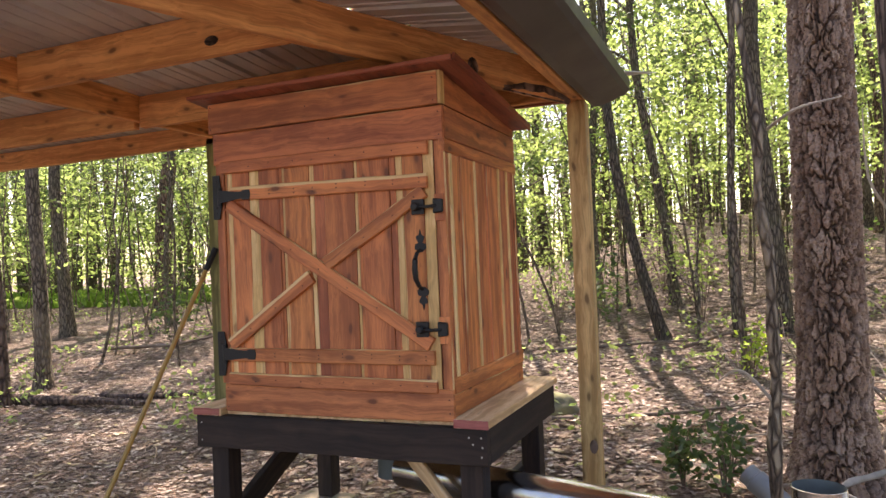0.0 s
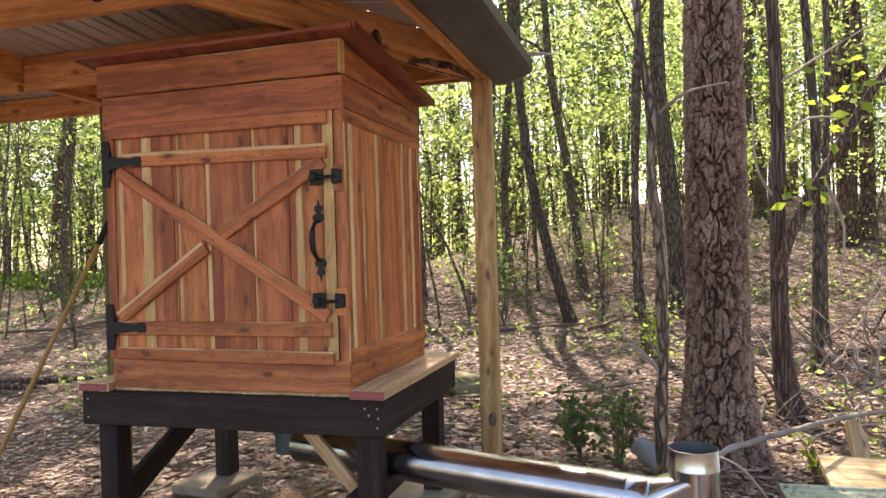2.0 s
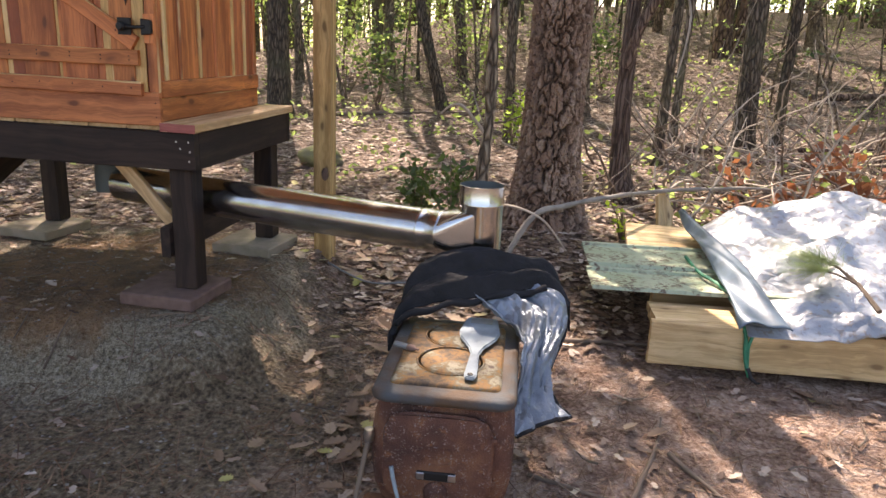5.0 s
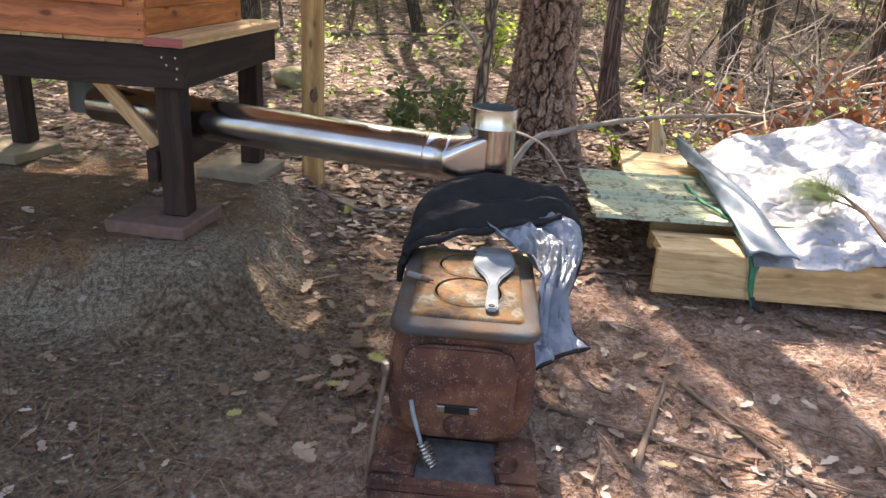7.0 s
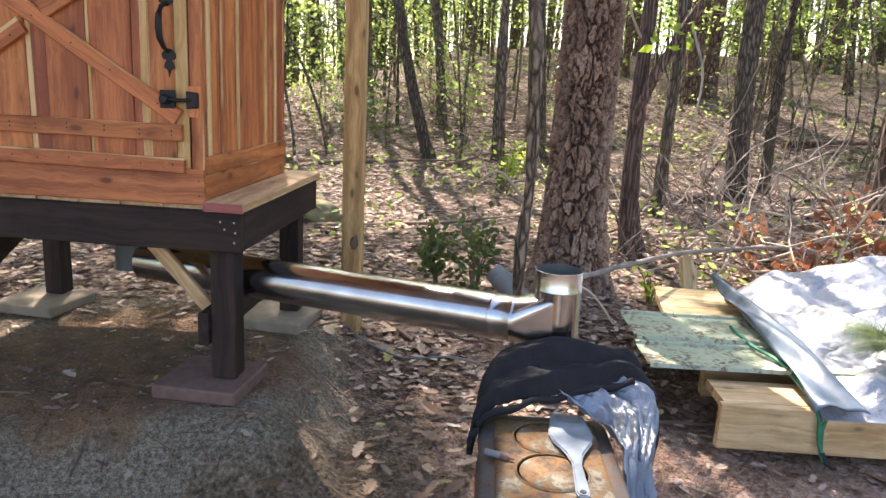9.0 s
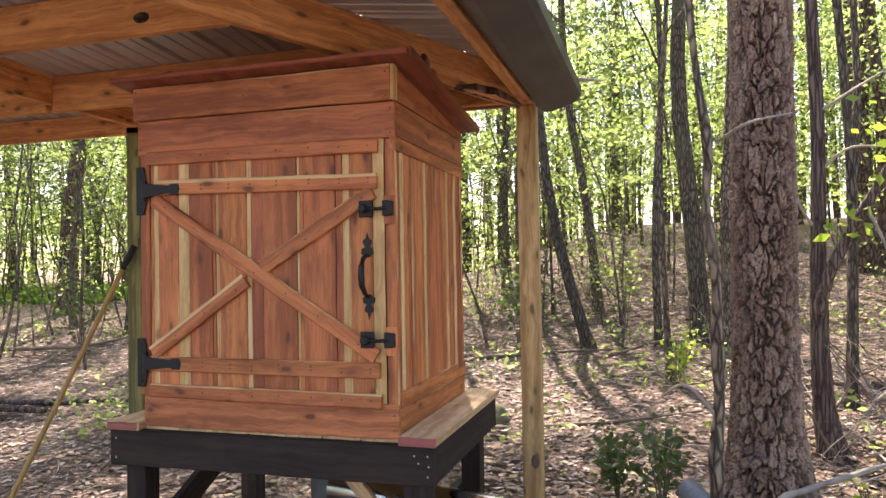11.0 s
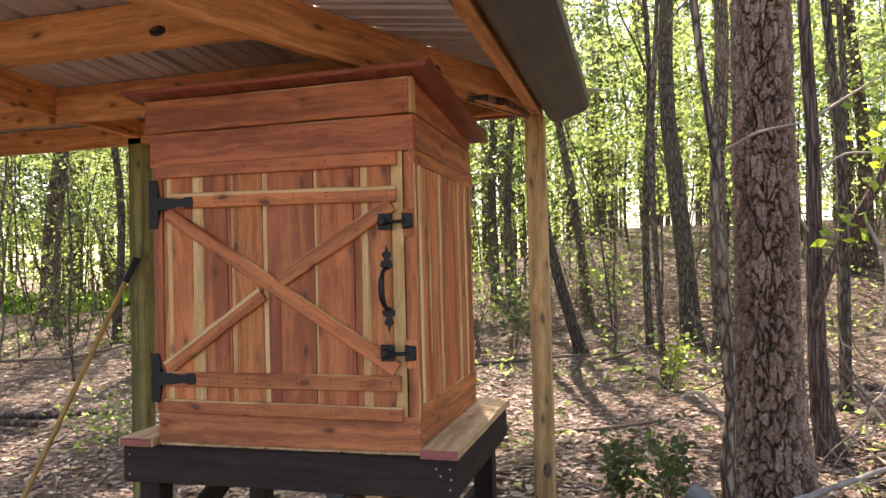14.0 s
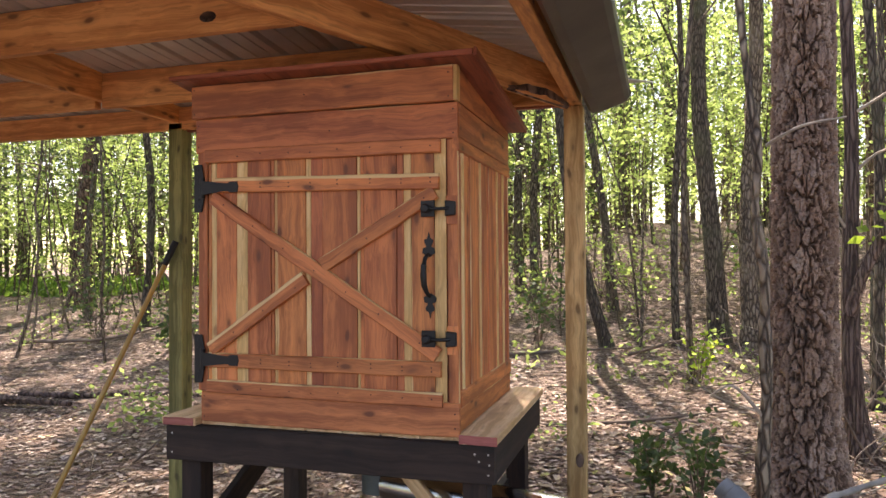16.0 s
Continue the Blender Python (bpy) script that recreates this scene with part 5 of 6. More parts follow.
def tree(x, y, r, h, lean, crown, mat_, label, name="tree", bend=0.12, scale=1.0, limbs=5, mids=None, low=3.0):
    """A tapered, slightly crooked trunk with a flared foot, limbs and a crown of leaves."""
    t = thing(name, label, "tree", "forest trees", pose(x, y, ground_z(x, y)))
    pts, rad = trunk_line(r, h, lean, TR, bend)
    v, f = tube_data(pts, rad, 14 if r > 0.06 else 8, True, 0.06, TR)
    put("trunk", mesh_of("trunk", v, f, mat_, False), t)
    turn = TR.uniform(0, 360)
    cm = Matrix.Translation((lean[0] * 9 if mids is None else 0, 0, 0)) @ pose(0, 0, 0, 0, 0, turn) @ Matrix.Diagonal((scale, scale, scale, 1))
    put("crown", crown, t, cm)
    high = [i for i, p in enumerate(pts) if p.z > low and i < 15] or [12]
    for k in range(limbs):
        i = TR.choice(high)
        p, a = pts[i], TR.uniform(0, 6.283)
        q = cm @ Vector(mids[TR.randrange(len(mids))]) if mids is not None else p + Vector((math.cos(a), math.sin(a), 0.8)) * TR.uniform(0.6, 1.7)
        if mids is not None:
            i = min(high, key=lambda j: abs(pts[j].z - (q.z - 0.5)))
            p = pts[i]
        m1 = p.lerp(q, 0.5) + Vector((TR.uniform(-0.15, 0.15), TR.uniform(-0.15, 0.15), 0.12))
        r0 = min(rad[i] * 0.5, 0.05)
        tube("branch", [p, p.lerp(m1, 0.5) + Vector((0, 0, 0.04)), m1, q], [r0, r0 * 0.8, r0 * 0.6, r0 * 0.15], mat_, t, 6)
    return t


GREY_L, PINE_L = "straight grey-barked forest tree with fresh green leaves", "tall brown-barked pine among the forest trees"
# (-2.2, 5.3) to (-2.7, 8.8): added unseen behind the smokehouse to cast shade
NEAR = [(-6.36, 2.73, 0.071, 0.026, BARK_PINE), (-6.79, 3.54, 0.092, 0.025, BARK_PALE), (-10.52, 6.99, 0.128, -0.017, BARK), (-11.15, 10.01, 0.217, 0.04, BARK_PINE),
        (-17.6, 14.6, 0.108, 0.0, BARK), (-0.09, 6.84, 0.075, -0.2, BARK), (-1.87, 10.62, 0.099, -0.02, BARK), (-0.15, 9.13, 0.081, -0.09, BARK),
        (0.75, 7.08, 0.052, 0.0, BARK), (0.84, 5.08, 0.036, 0.0, BARK_PALE), (1.26, 7.4, 0.13, -0.035, BARK), (4.5, 13.0, 0.167, 0.01, BARK_PINE),
        (3.2, 5.2, 0.112, 0.005, BARK), (4.3, 12.1, 0.16, -0.02, BARK_PINE), (4.75, 12.6, 0.15, -0.01, BARK_PINE), (3.7, 5.8, 0.06, 0.006, BARK), (2.25, 4.27, 0.048, 0.0, BARK),
        (2.6, 5.67, 0.045, 0.01, BARK), (4.5, 4.6, 0.20, -0.04, BARK_PINE), (-1.88, 5.78, 0.135, 0.0, BARK), (-2.2, 5.3, 0.06, 0.12, BARK), (-2.6, 6.2, 0.06, 0.10, BARK), (-3.2, 7.4, 0.09, 0.0, BARK), (-3.9, 8.4, 0.08, 0.0, BARK), (-2.7, 8.8, 0.07, 0.0, BARK), (-1.5, 9.93, 0.085, 0.014, BARK), (1.63, 7.1, 0.12, 0.0, BARK_PALE)]
# crown scales are set by where each crown's shadow should fall
for i, (x, y, r, ln, mt) in enumerate(NEAR):
    tree(x, y, r, 12 + 2 * TR.random(), (ln, TR.uniform(-0.02, 0.02)), SHADE_CROWN if ln in (0.12, 0.10) else CROWNS[i % 5], mt, PINE_L if mt == BARK_PINE else GREY_L, "pine_tree" if mt == BARK_PINE else "tree", 0.10 if ln > -0.15 else 0.03, 1.0 if x in (0.84, 2.25) else 0.66 if x == -2.2 else 0.78 if -4 < x < 1 and y < 9 else 0.6 if -3 < x < 5 and y < 9 else 1.0)
spots = [(x, y) for x, y, *_ in NEAR] + [(1.27, 1.83), (0.98, 0.97), (1.8, 3.07)]


def free(x, y, gap):
    return min((x - a) ** 2 + (y - b) ** 2 for a, b in spots) > gap


# eight trees added so their unseen high crowns shade the ground at left
for x, y in ((-7.0, 9.0), (-5.7, 8.1), (-8.4, 9.7), (-6.3, 10.6), (-4.6, 9.3), (-7.6, 7.6), (-9.3, 8.2), (-5.2, 8.9)):
    spots.append((x, y))
    tree(x, y, TR.uniform(0.035, 0.08), 12, (TR.uniform(-0.03, 0.03), 0), SHADE_CROWN, BARK, GREY_L, "tree", 0.15, 1.1)


# the wood around: twelve trees, each copied
def scatter(ob, x, y, s):
    spots.append((x, y))
    copy_thing(ob, pose(x, y, ground_z(x, y), 0, 0, TR.uniform(0, 360)) @ Matrix.Diagonal((s, s, s, 1)))


WOODS = []
for k in range(12):
    x, y = -15 + 2.6 * k + TR.uniform(-0.6, 0.6), 15 + TR.uniform(-1.5, 1.5)
    spots.append((x, y))
    mt = (BARK, BARK_PINE, BARK, BARK_PALE)[k % 4]
    WOODS.append(tree(x, y, (0.04, 0.15, 0.06, 0.1, 0.12, 0.05)[k % 6], TR.uniform(10, 14), (TR.uniform(-0.05, 0.05), TR.uniform(-0.05, 0.05)), CROWNS[k % 5], mt, PINE_L if mt == BARK_PINE else GREY_L, "pine_tree" if mt == BARK_PINE else "tree", 0.2))
count = 0
while count < 66:
    x, y = TR.uniform(-34, 26), TR.uniform(8, 34)
    if count > 44:
        x, y = TR.choice((-1, 1)) * TR.uniform(9, 22), TR.uniform(-14, 5)
    if free(x, y, 1.2) and not (-13 < x < -4 and 1 < y < 5):
        scatter(WOODS[count % 12], x, y, TR.uniform(0.8, 1.2))
        count += 1
# understorey saplings: eight, each copied
SAPS = []
for k in range(8):
    x, y = (-5.6, -8.2, -3.4, 0.1, 2.3, 4.9, 6.5, -10.2)[k], (7.2, 9.3, 8.6, 11.2, 10.4, 8.2, 10.5, 12.5)[k]
    spots.append((x, y))
    SAPS.append(tree(x, y, 0.02, 4.2, (TR.uniform(-0.1, 0.1), TR.uniform(-0.1, 0.1)), UNDER[k][0], (BARK, BARK_PALE)[k % 2], "slim understorey sapling with bright small leaves", "sapling", 0.15, 1.0, 9, UNDER[k][1], 0.8))
count = 0
while count < 185:
    x, y = TR.uniform(-24, 18), 6.5 + 22 * TR.random() ** 1.3
    if count < 14:
        x, y = TR.uniform(-17, -5.5), TR.uniform(8, 14)
    if (-9 < x < 5 and y < 8.8) or not free(x, y, 0.35):
        continue
    scatter(SAPS[count % 8], x, y, TR.uniform(0.6, 1.0) + 0.045 * y)
    count += 1


# thin bare stems and vines between the trees
def bare_stems():
    rng, chunks = random.Random(63), []
    while len(chunks) < 950:
        x, y = rng.uniform(-15, 11), 4.2 + 15 * rng.random() ** 1.2
        if not free(x, y, 0.12) or (-1.0 < x < 2.0 and y < 5.5):
            continue
        z, h, r0 = ground_z(x, y), rng.uniform(2.0, 7.0), rng.uniform(0.008, 0.024)
        d, q, pts = Vector((rng.gauss(0, 0.12), rng.gauss(0, 0.12), 1)), Vector((x, y, z - 0.05)), []
        for i in range(10):
            pts.append(q.copy())
            d = (d + Vector((rng.gauss(0, 0.11), rng.gauss(0, 0.11), 0.05))).normalized()
            q = q + d * (h / 9)
        chunks.append(tube_data(pts, [r0 * (1 - 0.08 * i) for i in range(10)], 5, False))
        for k in range(rng.randint(2, 5)):
            p = pts[rng.randint(2, 8)]
            a, up, ln = rng.uniform(0, 6.283), rng.uniform(-0.1, 0.9), rng.uniform(0.3, 1.3)
            e1 = p + Vector((math.cos(a), math.sin(a), up)) * (ln * 0.5)
            e2 = e1 + Vector((math.cos(a + rng.gauss(0, 0.5)), math.sin(a + rng.gauss(0, 0.5)), up + rng.gauss(0, 0.3))) * (ln * 0.5)
            chunks.append(tube_data([p, e1, e2], [r0 * 0.5, r0 * 0.35, r0 * 0.15], 4, False))
    v, f = join(chunks)
    tagged(put("bare_stems", mesh_of("bare_stems", v, f, BARK_PALE, False)), "thin bare understorey stems and twigs between the trees", "stems", kind="stuff")


bare_stems()


# ---------- far woods ----------
def far_woods():
    chunks, rng = [], random.Random(5)
    for i in range(620):
        a, d = rng.uniform(-2.3, 2.3), rng.uniform(22, 60)
        x, y = d * math.sin(a), d * math.cos(a)
        r, h, z = rng.uniform(0.06, 0.2), rng.uniform(10, 18), ground_z(x, y)
        chunks.append(tube_data([(x, y, z - 0.5), (x + rng.uniform(-0.3, 0.3), y, z + h / 2), (x + rng.uniform(-0.6, 0.6), y, z + h)], [r, r * 0.8, r * 0.3], 6, False))
    v, f = join(chunks)
    tagged(put("far_trunks", mesh_of("far_trunks", v, f, BARK, False)), "distant tree trunks of the surrounding wood", "woods", kind="stuff")
    for name, n, material, label in (("far_leaves", 4000, LEAF, "distant sunlit green leaves of the wood"), ("far_evergreens", 900, LEAF_DARK, "distant dark green leaves of the wood")):
        ang, low = NPR.uniform(-2.3, 2.3, n), NPR.random(n) < 0.35
        dist = np.where(low, NPR.uniform(19, 40, n), NPR.uniform(22, 62, n))
        x, y = dist * np.sin(ang), dist * np.cos(ang)
        z = np.array([ground_z(a, b) for a, b in zip(x, y)]) + np.where(low, NPR.uniform(0.5, 3.6, n), NPR.gamma(1.8, 2.6, n) + 0.3)
        pts = np.repeat(np.stack([x, y, z], 1), 46, 0) + NPR.normal(size=(n * 46, 3)) * (0.75, 0.75, 0.3)
        tagged(put(name, quads(name, pts, NPR.uniform(0.11, 0.23, len(pts)), material, NPR)), label, "woods", kind="stuff")


far_woods()


# ---------- the near pine ----------
def hero_pine():
    """A trunk whose bark is cut into thick uneven plates by deep cracks."""
    t = thing("pine_tree", "large pine with thick plated red-brown bark beside the stand", "tree", m=pose(1.285, 1.83, ground_z(1.285, 1.83)))
    rad = lambda z: 0.163 - 0.0085 * z + 0.10 * math.exp(-max(z, 0) / 0.22)
    rows, n = 560, 190
    verts, faces, tone = [], [], []
    for i in range(rows + 1):
        z = -0.15 + 3.9 * i / rows
        for j in range(n):
            a = 2 * math.pi * j / n
            ca, sa = math.cos(a), math.sin(a)
            p = Vector((ca * 3.3, sa * 3.3, z * 7.4))
            w = noise.noise_vector(p * 0.8) + noise.noise_vector(p * 2.6) * 0.4
            d, q = noise.voronoi(p + w * 0.6)
            gap = d[1] - d[0]
            cell = (math.sin(q[0].x * 12.9 + q[0].y * 78.2 + q[0].z * 37.7) * 43758.5) % 1.0
            step = noise.voronoi(p * 2.3 + w)[0]
            flake = 0.007 if step[1] - step[0] > 0.12 else 0.0
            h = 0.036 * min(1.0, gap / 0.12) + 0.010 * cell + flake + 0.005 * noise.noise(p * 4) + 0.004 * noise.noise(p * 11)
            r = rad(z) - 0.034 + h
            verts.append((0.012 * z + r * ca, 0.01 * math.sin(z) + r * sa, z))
            # plate value drops in cracks: their shade is painted into the bark colour
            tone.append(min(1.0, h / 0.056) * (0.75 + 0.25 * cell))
    for i in range(rows):
        for j in range(n):
            k = (j + 1) % n
            faces.append((i * n + j, i * n + k, i * n + n + k, i * n + n + j))
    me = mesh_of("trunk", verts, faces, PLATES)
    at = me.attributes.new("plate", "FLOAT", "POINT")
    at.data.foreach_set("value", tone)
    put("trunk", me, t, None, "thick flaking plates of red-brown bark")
    tube("upper_trunk", [(0.012 * z, 0.01 * math.sin(z), z) for z in (3.6, 6.0, 9.0, 13.0)], [0.145, 0.12, 0.09, 0.03], BARK_PINE, t, 18)
    put("crown", CROWNS[1], t, Matrix.Translation((0.2, 0.6, 3.0)) @ Matrix.Diagonal((0.8, 0.8, 0.9, 1)))


hero_pine()
# crooked slim tree beside the pine
slim = thing("tree", "slim crooked tree with a pale sunlit edge beside the pine", "tree", "forest trees", pose(0.98, 0.97, ground_z(0.98, 0.97)))
sp = [(0.02, 0, -0.1), (0.0, 0, 0.25), (-0.005, 0.0, 0.55), (0.015, 0, 0.85), (0.012, 0, 1.1), (0.012, 0.0, 1.4), (-0.02, 0.0, 1.65), (-0.01, 0, 1.95), (-0.05, 0, 2.3), (-0.09, 0.02, 3.0), (-0.05, 0, 4.0), (0.05, 0.1, 6.0), (0.2, 0.2, 9.0)]
tube("trunk", [path_at(sp, i / 50) for i in range(51)], [0.032 - 0.0004 * i + 0.0035 * math.sin(i * 0.9) for i in range(51)], BARK_PALE, slim, 12, "", 0.08, random.Random(9))
for k, pts in enumerate((((0.02, 0.0, 0.40), (0.14, -0.2, 0.47), (0.30, -0.22, 0.42), (0.42, -0.18, 0.27)), ((0.03, 0.0, 1.95), (0.14, -0.15, 2.0), (0.30, -0.2, 2.02)), ((0.01, 0, 0.75), (-0.12, -0.05, 0.9), (-0.22, -0.02, 0.85)))):
    tube("twig", [path_at(pts, i / 14) for i in range(15)], [0.009 - 0.0004 * i for i in range(15)], STRAW, slim, 6, "", 0.12, random.Random(k))
put("crown", CROWNS[2], slim, Matrix.Translation((0.1, 0.2, 4.0)) @ Matrix.Diagonal((0.5, 0.5, 0.5, 1)))
# forked tree right behind, with a leaning limb and vine leaves
fork = thing("tree", "red-brown forked tree with a long leaning limb and bright vine leaves", "tree", "forest trees", pose(1.80, 3.07, ground_z(1.80, 3.07)))
tube("trunk", [path_at([(0.1, -0.05, -0.15), (0.03, 0, 0.15), (0, 0, 0.6), (0.0, 0, 1.3), (0.02, 0, 2.2), (0.0, 0, 3.6), (0.1, 0, 6), (0, 0.2, 10)], i / 40) for i in range(41)], [0.1 * math.exp(-i / 3) + 0.078 - 0.0014 * i for i in range(41)], BARK_RED, fork, 12, "", 0.06, random.Random(2))
tube("limb", [path_at([(-0.02, -0.05, 0.95), (0.06, -0.12, 1.25), (0.25, -0.2, 1.65), (0.5, -0.25, 2.1), (0.78, -0.3, 2.55), (1.1, -0.3, 3.2)], i / 30) for i in range(31)], [0.042 - 0.0007 * i for i in range(31)], BARK_RED, fork, 9, "", 0.1, random.Random(6))
for a, b, c in (((0.0, 0, 2.3), (0.25, -0.1, 2.45), (0.6, -0.1, 2.65)), ((0.02, 0, 1.9), (0.2, -0.1, 2.05), (0.5, -0.2, 2.0)), ((0.25, -0.2, 1.65), (0.35, -0.3, 1.3), (0.3, -0.35, 0.9)), ((0.0, 0, 1.5), (-0.14, -0.1, 1.75), (-0.16, -0.15, 2.2))):
    tube("twig", [path_at([a, b, c], i / 10) for i in range(11)], [0.013 - 0.0009 * i for i in range(11)], STRAW, fork, 6, "", 0.15, random.Random(5))
pts = np.concatenate([clumps(NPR, 1, 9, c, (0.02, 0.02, 0.02), (0.10, 0.08, 0.09))[0] for c in ((0.3, -0.25, 2.0), (0.22, -0.25, 1.6), (0.45, -0.25, 2.3), (0.6, -0.3, 2.15), (0.15, -0.3, 1.45))])
put("vine_leaves", quads("vine_leaves", pts, NPR.uniform(0.06, 0.12, len(pts)), VINE, NPR), fork, None, "broad bright green vine leaves")
put("crown", CROWNS[3], fork, Matrix.Translation((0.3, 0.3, 4.0)) @ Matrix.Diagonal((0.5, 0.5, 0.55, 1)))


# ---------- shrubs ----------
def shrub(x, y, h, n, size, material, label):
    t = thing("shrub", label, "shrub", "shrubs", pose(x, y, ground_z(x, y)))
    rng = random.Random(int(x * 100 + y * 10))
    tips = []
    for i in range(9):
        a, q = rng.uniform(0, 6.28), rng.uniform(0.1, 0.45)
        e = Vector((math.cos(a) * q * h, math.sin(a) * q * h, h * rng.uniform(0.5, 1.1)))
        tube("stem", [(0, 0, -0.03), tuple(e * 0.5 + Vector((0, 0, 0.05))), tuple(e)], [0.006, 0.004, 0.002], STICK, t, 5)
        tips += [e * 0.55, e * 0.75, e]
    c = np.repeat(np.array([tuple(p) for p in tips]), n, 0) + NPR.normal(size=(len(tips) * n, 3)) * 0.055 * h / 0.5
    put("leaves", quads("leaves", c, NPR.uniform(size * 0.6, size * 1.2, len(c)), material, NPR), t)


shrub(0.74, 1.72, 0.42, 9, 0.06, LEAF_DARK, "low evergreen shrub with glossy leaves by the pipe")
shrub(0.50, 1.95, 0.40, 10, 0.06, LEAF_DARK, "low evergreen shrub with glossy leaves by the pipe")
shrub(1.75, 1.75, 0.22, 2, 0.05, VINE, "small bright green seedling by the pine")
shrub(0.9, 4.9, 0.5, 4, 0.07, VINE, "small bright green seedling under the trees")
for x, y, h in ((-0.9, 6.6, 1.1), (-1.6, 7.6, 1.5), (0.3, 8.0, 1.4), (-0.4, 10.0, 1.8), (-7.2, 6.1, 1.2), (-9.5, 8.5, 1.6), (-5.2, 5.2, 0.8), (5.6, 6.0, 1.2), (6.4, 8.0, 1.6), (2.0, 9.0, 1.2)):
    shrub(x, y, h, 12, 0.085, LEAF if h > 1.2 else LEAF_DARK, "leafy woodland shrub in dappled light")


# seedlings over the forest floor
sc, rs2 = [], random.Random(77)
while len(sc) < 9000:
    x, y = rs2.uniform(-14, 9), 2.2 + 14 * rs2.random() ** 1.4
    if noise.noise(Vector((x * 0.7, y * 0.7, 4))) < 0.05 or (-3 < x < 0.5 and y < 2.6):
        continue
    z, h = ground_z(x, y), rs2.uniform(0.06, 0.45)
    for k in range(rs2.randint(4, 9)):
        sc.append((x + rs2.gauss(0, 0.09), y + rs2.gauss(0, 0.09), z + h * rs2.uniform(0.4, 1.0)))
tagged(put("seedlings", quads("seedlings", np.array(sc), NPR.uniform(0.03, 0.085, len(sc)), LEAF, NPR, 0.1)), "small green seedlings scattered over the forest floor", "seedlings", kind="stuff")


# ---------- forest litter ----------
def keep_leaf(x, y, rng):
    """Fewer leaves on the trodden dirt."""
    d = math.hypot((x + 0.55) * 0.62, (y + 0.35) * 0.72)
    path = smooth(1.9, 1.2, math.hypot((x - 1.9) * 0.9, (y + 0.9)))
    return rng.random() < (0.03 + 0.97 * smooth(0.75, 1.35, d)) * (1 - 0.94 * path)


def litter(name, count, material, label, size, seed, needle=False):
    rng = random.Random(seed)
    verts, faces, n = [], [], 0
    while n < count:
        d = 0.6 + 15 * rng.random() ** 1.7
        a = rng.uniform(-1.35, 0.95)
        x, y = 0.9 + d * math.sin(a), -2.3 + d * math.cos(a)
        if not (keep_leaf(x, y, rng) or (needle and rng.random() < 0.16)) or (1.75 < x < 3.6 and 0.35 < y < 1.5) or (0.85 < x < 1.25 and -0.75 < y < -0.2):
            continue
        z = ground_z(x, y) + noise.noise(Vector((x * 0.9, y * 0.9, 1))) * 0.035 * min(1, 0.4 + abs(y) * 0.3) + 0.008
        s = rng.uniform(*size) * (1 + d * 0.04)
        r = rng.uniform(0, 6.283)
        c, q = math.cos(r), math.sin(r)
        k = len(verts)
        if needle:
            w, tz = 0.002 * (1 + d * 0.12), rng.uniform(-0.012, 0.02)
            verts += [(x - c * s + q * w, y - q * s - c * w, z), (x - c * s - q * w, y - q * s + c * w, z), (x + c * s, y + q * s, z + tz)]
            faces.append((k, k + 1, k + 2))
        else:
            t1, t2, curl = rng.uniform(-0.5, 0.5), rng.uniform(-0.5, 0.5), rng.uniform(-0.2, 0.45)
            for u, v in ((-1, 0), (-0.45, 0.55), (0.1, 0.3), (0.35, 0.6), (1, 0), (0.4, -0.55), (0.1, -0.3), (-0.5, -0.5)):
                lx, ly = u * s * 0.5, v * s * 0.42
                verts.append((x + c * lx - q * ly, y + q * lx + c * ly, z + 0.3 * (t1 * lx + t2 * ly) + curl * (abs(ly) + 0.3 * abs(lx)) + 0.004))
            faces += [(k, k + 1, k + 2, k + 6), (k, k + 6, k + 7), (k + 2, k + 3, k + 4), (k + 2, k + 4, k + 6), (k + 4, k + 5, k + 6)]
        n += 1
    me = mesh_of(name, verts, faces, material)
    tagged(put(name, me), label, "leaf litter", kind="stuff")


litter("dry_leaves", 85000, LITTER, "dry tan and brown leaves scattered over the forest floor", (0.025, 0.065), 3)
litter("twigs", 1500, STICK, "short broken twigs scattered on the ground", (0.05, 0.14), 8, True)
litter("pine_straw", 70000, NEEDLES, "brown fallen pine needles scattered over the ground", (0.04, 0.09), 4, True)


